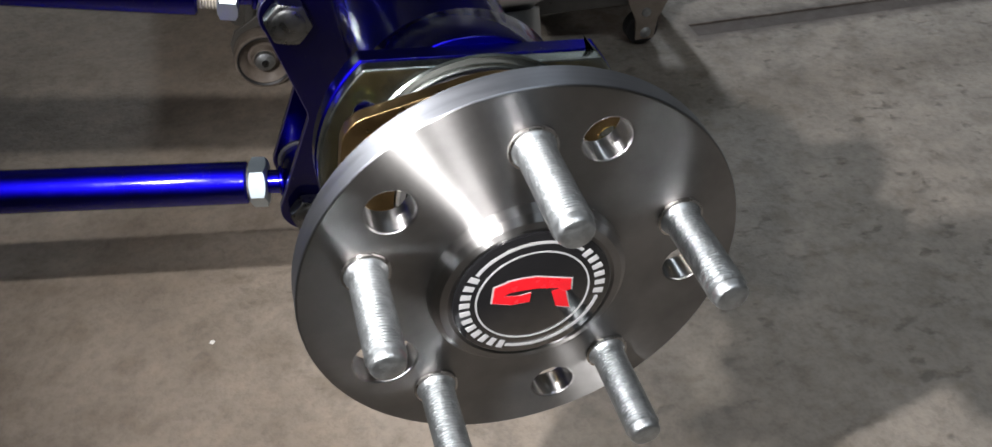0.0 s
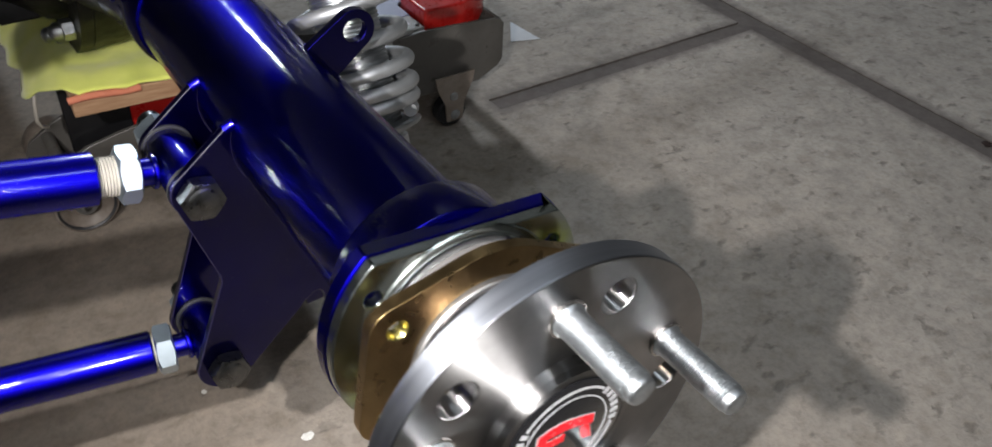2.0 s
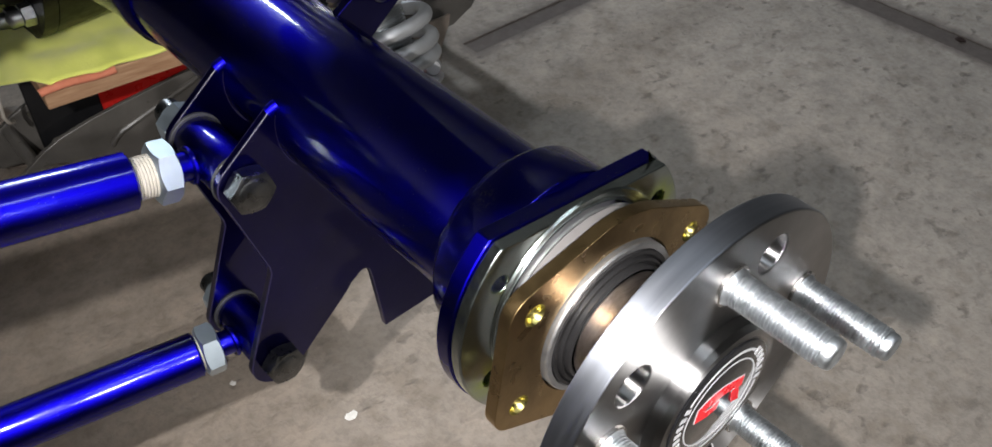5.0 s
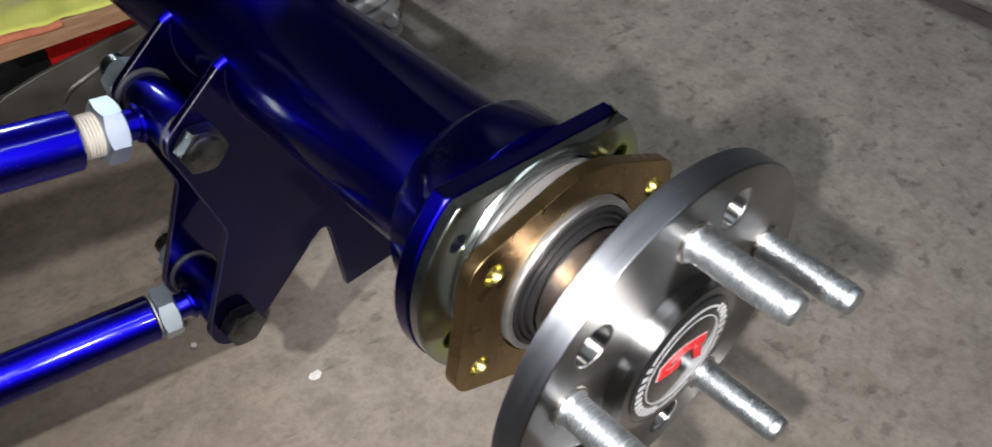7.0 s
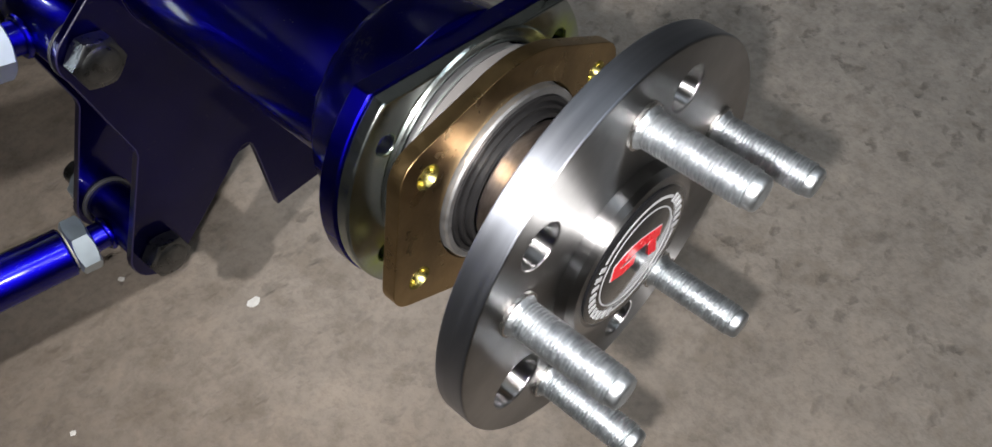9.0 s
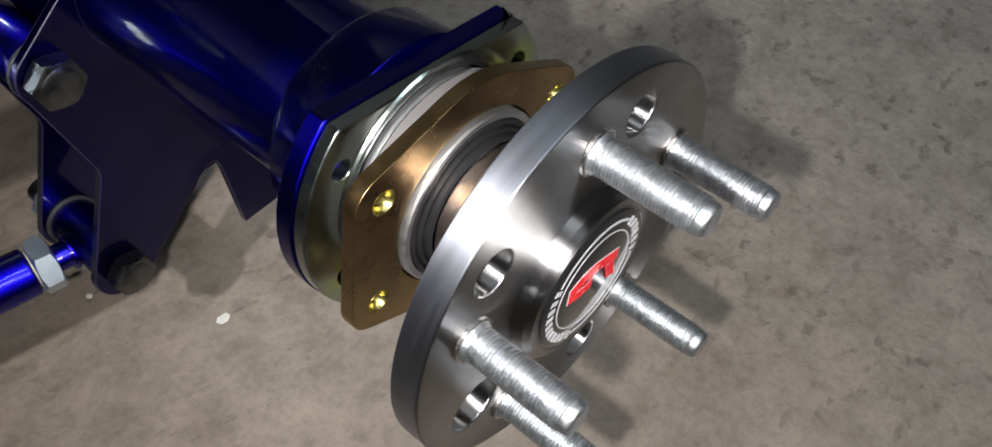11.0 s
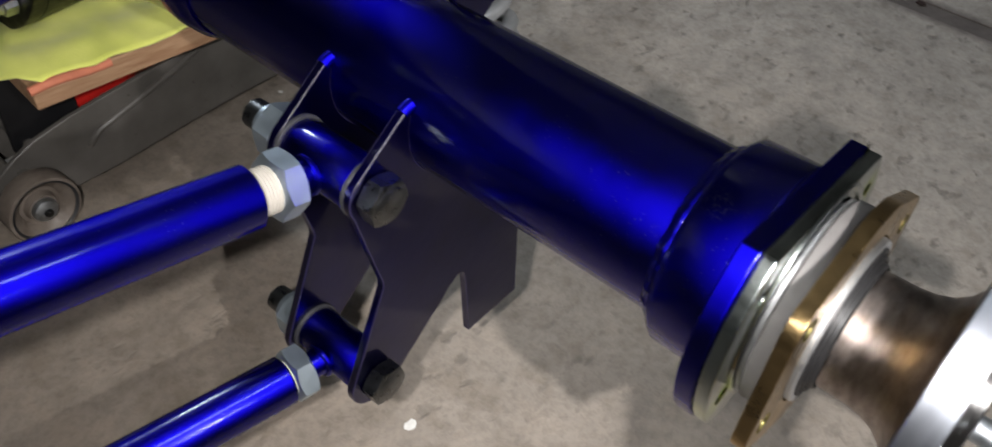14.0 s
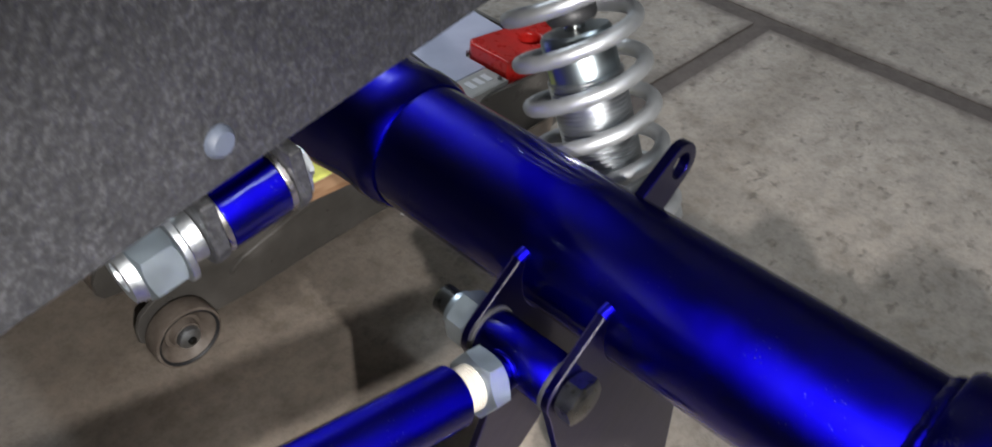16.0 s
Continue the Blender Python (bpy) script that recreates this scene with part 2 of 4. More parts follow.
# iridescent yellow-green film; the two spots paint in glints beside bolt holes
_tint = ramp(_t, noise_at(_t, coords(_t), 26, 3), [(0.60, grey(0)), (0.72, grey(0.6))])
for _spot in ((0.047, -0.226, 0.024), (-0.047, -0.226, -0.018)):
    _d = _t.nodes.new("ShaderNodeVectorMath")
    _d.operation = "DISTANCE"
    _t.links.new(coords(_t), _d.inputs[0])
    _d.inputs[1].default_value = _spot
    _near = ramp(_t, _d.outputs["Value"], [(0.004, grey(1)), (0.014, grey(0))])
    _glint = mix(_t, 1.0, _near, ramp(_t, noise_at(_t, coords(_t), 110, 4), [(0.40, grey(0)), (0.52, grey(1))]), "MULTIPLY")
    _t.links.new(mix(_t, _glint, _s.inputs["Base Color"].links[0].from_socket, (0.50, 0.66, 0.03)), _s.inputs["Base Color"])
_t.links.new(mix(_t, _tint, _s.inputs["Base Color"].links[0].from_socket, (0.50, 0.58, 0.30)), _s.inputs["Base Color"])
GOLD = metal("yellow_zinc_plate", (0.42, 0.288, 0.135), (0.27, 0.186, 0.088), (0.25, 0.36), 45, relief=0.25, fine=500)
BRIGHTGOLD = metal("bright_yellow_zinc", (0.58, 0.53, 0.20), (0.46, 0.38, 0.14), (0.24, 0.34), 200, relief=0.1)
OXIDE = metal("dark_oxide_steel", (0.150, 0.155, 0.157), (0.085, 0.088, 0.09), (0.24, 0.36), 90, relief=0.25)
SILVERPAINT = metal("silver_powder_coat", (0.44, 0.45, 0.46), (0.38, 0.39, 0.40), (0.42, 0.50), 60, relief=0.2)
SILVERPAINT.node_tree.nodes["Principled BSDF"].inputs["Metallic"].default_value = 0.75
ALLOY = metal("bright_aluminium", (0.56, 0.58, 0.595), (0.47, 0.49, 0.505), (0.30, 0.40), 30, relief=0.05)
SLEEVEBLUE = metal("brushed_bluish_alloy", (0.42, 0.48, 0.505), (0.35, 0.405, 0.425), (0.27, 0.35), 30, relief=0.05)
CHROME = metal("chromed_rod", (0.50, 0.50, 0.50), (0.42, 0.42, 0.42), (0.10, 0.16), 30, relief=0.02)
SEAL = painted("black_lip_seal", (0.014, 0.0135, 0.014), (0.009, 0.0085, 0.009), 0.45)
SEAL.node_tree.nodes["Principled BSDF"].inputs["Specular IOR Level"].default_value = 0.3
SLEEVE = metal("pale_ground_steel", (0.52, 0.52, 0.525), (0.38, 0.38, 0.385), (0.42, 0.55), 60, relief=0.2)
WORN = painted("thin_worn_paint", (0.010, 0.008, 0.034), (0.006, 0.004, 0.022), 0.45, 120, 400, 0.2, 0.2)
RUBBER = painted("black_rubber", (0.025, 0.025, 0.027), (0.014, 0.014, 0.015), 0.5)
NYLON = painted("ivory_nylon", (0.37, 0.34, 0.295), (0.29, 0.265, 0.23), 0.5, 40)
RACE = painted("pale_seal_ring", (0.135, 0.126, 0.123), (0.11, 0.102, 0.10), 0.6, 40)
CASTIRON = painted("black_cast_paint", (0.010, 0.010, 0.011), (0.006, 0.006, 0.007), 0.5, 30, 220, 0.4, 0.06)
JACKPAINT = painted("grey_jack_paint", (0.115, 0.107, 0.098), (0.072, 0.067, 0.060), 0.33, 22, 400, 0.15)
RUSTY = painted("worn_wheel_steel", (0.18, 0.150, 0.125), (0.10, 0.078, 0.062), 0.55, 60)
FORKSTEEL = painted("pale_worn_steel", (0.30, 0.25, 0.21), (0.20, 0.16, 0.13), 0.5, 60)
LAVENDER = painted("lavender_label", (0.52, 0.55, 0.70), (0.44, 0.47, 0.62), 0.35, 20)
PALEGREY = painted("pale_grey_plate", (0.40, 0.40, 0.385), (0.31, 0.31, 0.30), 0.5, 30)
RED = painted("red_paint", (0.52, 0.018, 0.014), (0.36, 0.012, 0.010), 0.3, 40, 300, 0.08, 0.5)
DECAL_BLACK = painted("black_decal", (0.010, 0.010, 0.011), (0.008, 0.008, 0.009), 0.16, 40, 300, 0.02, 0.6)
DECAL_WHITE = painted("white_decal", (0.43, 0.43, 0.44), (0.38, 0.38, 0.39), 0.6, 40, 300, 0.02)
DECAL_RED = painted("red_decal", (0.72, 0.012, 0.022), (0.64, 0.010, 0.018), 0.25, 40, 300, 0.02)
WHITE = painted("white_card", (0.74, 0.75, 0.78), (0.64, 0.65, 0.68), 0.5, 18)
PLUG = painted("blue_grey_plastic", (0.085, 0.098, 0.130), (0.065, 0.075, 0.10), 0.5, 60)
CHIP = painted("pale_chip", (0.74, 0.72, 0.68), (0.60, 0.58, 0.54), 0.6, 200)
LEAF = painted("dry_brown_scrap", (0.035, 0.018, 0.014), (0.02, 0.010, 0.008), 0.7, 200)
JOINT = painted("dirty_joint_filler", (0.135, 0.113, 0.102), (0.10, 0.083, 0.075), 0.85, 30, 250, 0.4)
PLASTER = painted("garage_plaster", (0.20, 0.195, 0.185), (0.16, 0.155, 0.148), 0.8, 3, 120, 0.2)
CEILING = painted("white_ceiling_paint", (0.72, 0.72, 0.71), (0.66, 0.66, 0.65), 0.8, 3, 120, 0.1)
CASTIRON.node_tree.nodes["Principled BSDF"].inputs["Specular IOR Level"].default_value = 0.2
CONCRETE, COATING, CLOTH, WOOD = concrete(), speckled_coating(), cloth_weave(), wood_grain()


# ---- building helpers ----
PLACE = {}


def thing(name, at, label, category, group="", kind=""):
    """An empty at the base of a thing, to parent its parts."""
    e = new(name)
    e.location = at
    e.empty_display_size = 0.02
    PLACE[e] = Matrix.Translation(at)
    return tagged(e, label, category, group, kind)


def mesh_of(name, bm, mat, smooth=35):
    me = bpy.data.meshes.new(name)
    bmesh.ops.recalc_face_normals(bm, faces=bm.faces)
    bm.to_mesh(me)
    bm.free()
    me.materials.append(mat)
    me.shade_smooth()
    me.set_sharp_from_angle(angle=radians(smooth))
    return me


def soften(ob, width, segments=2, edge=None):
    if width:
        b = ob.modifiers.new("rounded_edges", "BEVEL")
        b.harden_normals, b.width, b.segments, b.limit_method, b.angle_limit = True, width, segments, "ANGLE", radians(40)
        if edge:
            ob.data.materials.append(edge)
            b.material = 1
    return ob


def part(name, bm, mat, parent, label="", bevel=0.0, smooth=35, edge=None):
    """One mesh, given in world places, under a thing or a part."""
    me = mesh_of(name, bm, mat, smooth)
    me.transform(PLACE[parent].inverted())
    ob = new(name, me)
    ob.parent = parent
    PLACE[ob] = PLACE[parent]
    return soften(tagged(ob, label), bevel, 2, edge)


def share(name, me, m, parent, label=""):
    """Another object on a mesh that stands already, at the world pose m."""
    ob = new(name, me)
    ob.parent = parent
    ob.matrix_basis = PLACE[parent].inverted() @ m
    PLACE[ob] = m.copy()
    return tagged(ob, label)


def solid(name, bm, mat, at, label, category, group="", kind="", bevel=0.0, smooth=35):
    """A thing that is one mesh."""
    me = mesh_of(name, bm, mat, smooth)
    me.transform(Matrix.Translation(at).inverted())
    ob = new(name, me)
    ob.location = at
    PLACE[ob] = Matrix.Translation(at)
    return soften(tagged(ob, label, category, group, kind), bevel)


def lathe(profile, m=Matrix(), seg=64, close=True):
    """A profile of (radius, along) turned about y."""
    bm = bmesh.new()
    rings = []
    for r, y in profile:
        if r < 1e-7:
            rings.append([bm.verts.new(m @ Vector((0, y, 0)))])
        else:
            rings.append([bm.verts.new(m @ Vector((r * math.cos(a), y, r * math.sin(a)))) for a in (math.tau * k / seg for k in range(seg))])
    pairs = list(zip(rings, rings[1:]))
    if close and len(rings[0]) > 1 and len(rings[-1]) > 1:
        pairs.append((rings[-1], rings[0]))
    for a, b in pairs:
        for k in range(seg):
            n = (k + 1) % seg
            loop = [a[k % len(a)], a[n % len(a)], b[n % len(b)], b[k % len(b)]]
            loop = list(dict.fromkeys(loop))
            if len(loop) > 2:
                bm.faces.new(loop)
    return bm


def circle(r, seg=32, x=0.0, z=0.0, turn=0.0):
    return [(x + r * math.cos(turn + math.tau * k / seg), z + r * math.sin(turn + math.tau * k / seg)) for k in range(seg)]


def plate(outline, y0, y1, holes=(), m=Matrix()):
    """An outline in x and z, with holes, as a slab from y0 to y1."""
    bm = bmesh.new()
    edges = []
    for loop in (outline, *holes):
        vs = [bm.verts.new((x, y0, z)) for x, z in loop]
        edges += [bm.edges.new((vs[k], vs[(k + 1) % len(vs)])) for k in range(len(vs))]
    bmesh.ops.triangle_fill(bm, use_beauty=True, edges=edges)
    base = list(bm.faces)
    made = bmesh.ops.extrude_face_region(bm, geom=base)
    bmesh.ops.translate(bm, vec=(0, y1 - y0, 0), verts=[v for v in made["geom"] if isinstance(v, bmesh.types.BMVert)])
    bmesh.ops.dissolve_limit(bm, angle_limit=radians(1), verts=bm.verts, edges=bm.edges)
    bmesh.ops.transform(bm, matrix=m, verts=bm.verts)
    return bm


def box(x0, x1, y0, y1, z0, z1, m=Matrix()):
    bm = bmesh.new()
    bmesh.ops.create_cube(bm, size=1, matrix=m @ Matrix.Translation(((x0 + x1) / 2, (y0 + y1) / 2, (z0 + z1) / 2)) @ Matrix.Diagonal((x1 - x0, y1 - y0, z1 - z0, 1)))
    return bm


def along(a, b):
    """The pose at a whose y axis points to b."""
    a, b = Vector(a), Vector(b)
    return Matrix.Translation(a) @ (b - a).to_track_quat("Y", "Z").to_matrix().to_4x4()


def rod(a, b, r, seg=40, hollow=0.0, chamfer=0.0):
    n, c = (Vector(b) - Vector(a)).length, chamfer
    outer = [(r - c, 0), (r, c), (r, n - c), (r - c, n)] if c else [(r, 0), (r, n)]
    inner = [(hollow, n), (hollow, 0)] if hollow else []
    return lathe(([] if hollow else [(0, 0)]) + outer + (inner if hollow else [(0, n)]), along(a, b), seg)


def hexagon(flats, y0, y1, m, bore=0.0, round_end=0.12):
    """A hexagonal nut or bolt head whose corners are turned off in a cone, from y0 to y1 along y."""
    bm = bmesh.new()
    seg, rings = 48, []
    r, c = flats / math.sqrt(3), round_end * flats
    cap = flats * 0.47

    def ring(y, limit=None, slope=0.0):
        out = []
        for k in range(seg):
            a = math.tau * k / seg
            edge = flats / 2 / math.cos((a % (math.pi / 3)) - math.pi / 6)
            if limit:
                edge = min(edge, limit)
            out.append(bm.verts.new(m @ Vector((edge * math.cos(a), y + slope * (edge - cap), edge * math.sin(a)))))
        return out

    rings = [ring(y0, cap), ring(y0, None, 0.55), ring(y1, None, -0.55), ring(y1, cap)]
    if bore:
        for y in (y1, y0):
            rings.append([bm.verts.new(m @ Vector((bore * math.cos(math.tau * k / seg), y, bore * math.sin(math.tau * k / seg)))) for k in range(seg)])
    loops = list(zip(rings, rings[1:])) + ([(rings[-1], rings[0])] if bore else [])
    for a, b in loops:
        for k in range(seg):
            bm.faces.new((a[k], a[(k + 1) % seg], b[(k + 1) % seg], b[k]))
    if not bore:
        bm.faces.new(rings[0][::-1])
        bm.faces.new(rings[-1])
    return bm


def thread_profile(r, y0, y1, pitch, depth):
    out, y = [], y0
    while y < y1 - pitch * 0.5:
        out += [(r, y), (r, y + pitch * 0.25), (r - depth, y + pitch * 0.55), (r - depth, y + pitch * 0.7)]
        y += pitch
    return out + [(r, y1)]


def sweep(points, r, seg=14):
    """A round bar along a list of points, with closed ends."""
    bm = bmesh.new()
    pts = [Vector(p) for p in points]
    rings = []
    for k, p in enumerate(pts):
        t = (pts[min(k + 1, len(pts) - 1)] - pts[max(k - 1, 0)]).normalized()
        u = t.orthogonal().normalized() if k == 0 else (u - t * u.dot(t)).normalized()
        w = t.cross(u)
        rings.append([bm.verts.new(p + r * (math.cos(math.tau * s / seg) * u + math.sin(math.tau * s / seg) * w)) for s in range(seg)])
    for a, b in zip(rings, rings[1:]):
        for s in range(seg):
            bm.faces.new((a[s], a[(s + 1) % seg], b[(s + 1) % seg], b[s]))
    bm.faces.new(rings[0][::-1])
    bm.faces.new(rings[-1])
    return bm


def merge(*meshes):
    out = bmesh.new()
    for bm in meshes:
        me = bpy.data.meshes.new("joined")
        bm.to_mesh(me)
        bm.free()
        out.from_mesh(me)
        bpy.data.meshes.remove(me)
    return out


HUB = Matrix.Translation((0, 0, AXLE))


# ---- the garage: floor, walls, ceiling ----
JX, JY, GAP = 0.845, 0.613, 0.0165  # where the joints between the slabs run
floor = solid("floor", box(-4.3, 4.3, -4.3, 5.9, -0.12, -0.0022), JOINT, (0, 0, -0.12), "dirty filler bed under the concrete floor slabs", "floor", kind="structure")
LEFT = [(-4.3, -4.3), (JX - GAP, -4.3), (JX - GAP, JY - GAP * 0.8), (0.395, JY - GAP * 0.8), (0.395, JY + GAP * 0.8), (JX - GAP, JY + GAP * 0.8), (JX - GAP, 5.9), (-4.3, 5.9)]
RIGHT = [(JX + GAP, -4.3), (4.3, -4.3), (4.3, 5.9), (JX + GAP, 5.9)]
for outline in (LEFT, RIGHT):
    part("concrete_slab", plate(outline, 0.0, 0.0020, m=pose(0, 0, 0, -90, 0, 0)), CONCRETE, floor, bevel=0.0008)
# unseen walls and ceiling, added to close the room; their tones set its bounce light
for name, b in (("wall_north", (-4.3, 4.3, 5.9, 6.0)), ("wall_south", (-4.3, 4.3, -4.4, -4.3)), ("wall_east", (4.3, 4.4, -4.4, 6.0)), ("wall_west", (-4.4, -4.3, -4.4, 6.0))):
    solid(name, box(*b, -0.12, 3.05), PLASTER, ((b[0] + b[1]) / 2, (b[2] + b[3]) / 2, 0), "plain dark grey plastered garage wall", "wall", kind="structure")
solid("ceiling", box(-4.4, 4.4, -4.4, 6.0, 3.05, 3.15), CEILING, (0, 0, 3.05), "plain white garage ceiling", "ceiling", kind="structure")
# the second fixture is added to house the fill strip
for x, y, w, n in ((1.08, 3.70, 0.10, 0.62), (0.3, -0.8, 0.62, 0.12)):
    fixture = thing("shop_light", (x, y, 3.05), "slim white strip light hung out of view under the ceiling", "lamp", "shop lights")
    part("housing", box(x - w, x + w, y - n, y + n, 2.505, 2.540), WHITE, fixture, bevel=0.006)
    for k in (-0.6, 0.6):
        part("hanger", rod((x + k * w, y + k * n, 2.5395), (x + k * w, y + k * n, 3.05), 0.004, 12), OXIDE, fixture)


# ---- axle housing ----
def housing_end_outline(r, flat, turn, seg=20):
    """A disc cut flat along two sides, turned by some degrees."""
    a0 = math.asin(flat / r)
    pts = []
    for base in (0, math.pi):
        pts += [(r * math.cos(base - a0 + 2 * a0 * k / seg), r * math.sin(base - a0 + 2 * a0 * k / seg)) for k in range(seg + 1)]
    c, s = math.cos(radians(turn)), math.sin(radians(turn))
    return [(c * x - s * z, s * x + c * z) for x, z in pts]


def bolt_square(w, h, turn):
    c, s = math.cos(radians(turn)), math.sin(radians(turn))
    return [(c * x - s * z, s * x + c * z) for x, z in ((-w, -h), (-w, h), (w, h), (w, -h))]


TILT_H = Matrix.Translation((0, 0, 0.003)) @ HUB
housing = thing("axle_housing", (0, 0.3, AXLE), "candy blue painted rear axle housing with welded link brackets", "axle housing")
part("tube", lathe([(0.0381, 0.098), (0.0381, 0.420), (0.0335, 0.420), (0.0335, 0.098)], TILT_H, 96), BLUE, housing)
bead = lathe([(0.0372, 0.1135), (0.0392, 0.1125), (0.0408, 0.1100), (0.0410, 0.1082), (0.0400, 0.1065), (0.0372, 0.1060)], TILT_H, 180, False)
for v in bead.verts:
    d = v.co - TILT_H.translation
    a = math.atan2(d.z, d.x)
    lump = 0.00012 * math.sin(58 * a + 3 * math.sin(2 * a)) + 0.0006 * noise.noise((6 * math.cos(a), 6 * math.sin(a), d.y * 90))
    v.co += Vector((math.cos(a), 0.6, math.sin(a))) * lump
part("weld_bead", bead, BLUE, housing, smooth=60)
part("end_collar", lathe([(0.0360, 0.108), (0.0440, 0.1075), (0.0465, 0.104), (0.0468, 0.081), (0.0330, 0.081), (0.0330, 0.108)], TILT_H, 96), BLUE, housing, bevel=0.0008)
END_TURN = -5.0
end_holes = [circle(0.0055, 20, x, z) for x, z in bolt_square(0.0445, 0.0255, END_TURN)]
part("end_flange", plate(housing_end_outline(0.0630, 0.0435, END_TURN, 28), 0.0735, 0.0815, [circle(0.0395, 64)] + end_holes, TILT_H), BLUE, housing, bevel=0.0009)
part("backing_plate", plate(housing_end_outline(0.0624, 0.0430, END_TURN, 28), 0.0675, 0.0733, [circle(0.0405, 64)] + [circle(0.0040, 20, x, z) for x, z in bolt_square(0.0445, 0.0255, END_TURN)], TILT_H), GREENZINC, housing, "shiny zinc plated backing plate", bevel=0.0010)
part("backing_plate_step", lathe([(0.0438, 0.0666), (0.0466, 0.0664), (0.0472, 0.0674), (0.0438, 0.0674)], TILT_H, 96), GREENZINC, housing, "raised ring of the backing plate")
# centre section
CY = 0.69
bell = [(0.0392, 0.405), (0.0420, 0.411), (0.0427, 0.422), (0.0415, 0.434), (0.0422, 0.45), (0.0470, 0.49), (0.0530, 0.525), (0.0620, 0.560), (0.0760, 0.600), (0.092, 0.645), (0.097, 0.69), (0.092, 0.74), (0.080, 0.795), (0.064, 0.845), (0.050, 0.89), (0.042, 0.93), (0.0381, 0.96), (0.0381, 1.30)]
NB = 6  # the bell is blue up to here, black casting beyond
part("tube_end_bell", lathe([(0.0, 0.405)] + bell[:NB] + [(0.0, bell[NB - 1][1])], TILT_H, 80), BLUE, housing, smooth=50)
part("centre_bell", lathe([(0.0, bell[NB - 1][1] + 0.0002)] + [(bell[NB - 1][0], bell[NB - 1][1] + 0.0002)] + bell[NB:] + [(0.0, 1.30)], TILT_H, 80), CASTIRON, housing, "black painted centre section", smooth=50)
FACE = Matrix.Translation((0, CY, AXLE)) @ pose(0, 0, 0, 0, 0, 90)  # local y points to -x
part("centre_drum", lathe([(0.0, -0.085), (0.09, -0.08), (0.118, -0.05), (0.128, 0.0), (0.130, 0.036), (0.0, 0.036)], FACE, 80), CASTIRON, housing, smooth=50)
part("mounting_flange", lathe([(0.0, 0.0362), (0.130, 0.0362), (0.130, 0.048), (0.100, 0.048), (0.0, 0.048)], FACE, 80), CASTIRON, housing, bevel=0.001)
part("carrier_casting", lathe([(0.0, 0.0482), (0.100, 0.0482), (0.096, 0.062), (0.078, 0.085), (0.062, 0.12), (0.052, 0.16), (0.048, 0.19), (0.0, 0.19)], FACE, 64), CASTIRON, housing, "black painted differential casting", smooth=50)
for k in range(8):
    a = math.tau * (k + 0.5) / 8
    m = FACE @ pose(0, 0, 0, 0, math.degrees(a), 0)
    part("casting_rib", box(-0.004, 0.004, 0.050, 0.100, 0.052, 0.094, m), CASTIRON, housing, bevel=0.002)
nut_mesh = None
for k in range(11):
    a = radians(197.4 + 31.1 * k)
    m = FACE @ Matrix.Translation((0.1130 * math.cos(a), 0.0482, 0.1130 * math.sin(a)))
    if nut_mesh is None:
        n = part("carrier_nut", merge(hexagon(0.0165, 0, 0.010, m), lathe([(0, 0.0101), (0.0068, 0.0101), (0.0068, 0.0165), (0.0050, 0.0195), (0.0022, 0.0208), (0, 0.0210)], m, 24)), ZINC, housing, "bright plated nut on a stud")
        nut_mesh, first = n.data, m.copy()
    else:
        share("carrier_nut", nut_mesh, m @ first.inverted() @ PLACE[housing], housing, "bright plated nut on a stud")
part("drain_strap", sweep([FACE @ Vector((0.06, 0.062, 0.06)), FACE @ Vector((0.09, 0.075, 0.03)), FACE @ Vector((0.098, 0.070, -0.02))], 0.003), ALLOY, housing, "small silver clip")


def arc(x, z, r, a0, a1, seg=10):
    return [(x + r * math.cos(radians(a0 + (a1 - a0) * k / seg)), z + r * math.sin(radians(a0 + (a1 - a0) * k / seg))) for k in range(seg + 1)]


UPX, UPZ, LOX, LOZ = -0.0605, -0.0180, -0.0645, -0.1510
BRACKET = (
    arc(0, 0.003, 0.0383, -5, -196, 22)
    + [(-0.0385, 0.0165), (-0.0405, 0.0168)]
    + arc(UPX, UPZ, 0.0150, 128, 212, 8)
    + [(-0.0575, -0.0800), (-0.0575, -0.0845)]
    + arc(LOX, LOZ, 0.0180, 168, 318, 14)
    + [(-0.0125, -0.1285), (-0.0085, -0.1235)]
    + arc(0.000, -0.1235, 0.0050, 150, 20, 6)
    + [(0.0060, -0.1290), (0.0115, -0.1785), (0.0560, -0.1765), (0.0520, -0.1150), (0.0490, -0.02)]
)
for y in (0.2400, 0.2920):
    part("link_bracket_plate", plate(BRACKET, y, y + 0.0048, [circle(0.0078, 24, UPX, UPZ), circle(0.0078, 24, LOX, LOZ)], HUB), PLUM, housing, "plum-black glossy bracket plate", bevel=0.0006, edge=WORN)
    part("weld_dot", sweep([HUB @ Vector((-0.0405, y + 0.0024, 0.0150)), HUB @ Vector((-0.0372, y + 0.0024, 0.0165)), HUB @ Vector((-0.0345, y + 0.0020, 0.0175))], 0.0034), BLUE, housing)
TAB = [(0.022, -0.0150)] + arc(0.0645 - 0.038 + 0.0385, 0.0, 0.0130, -90, 90, 14) + [(0.022, 0.0150)]
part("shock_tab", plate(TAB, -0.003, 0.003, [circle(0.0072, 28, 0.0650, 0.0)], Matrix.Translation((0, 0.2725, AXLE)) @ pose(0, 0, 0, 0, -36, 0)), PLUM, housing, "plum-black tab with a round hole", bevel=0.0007)

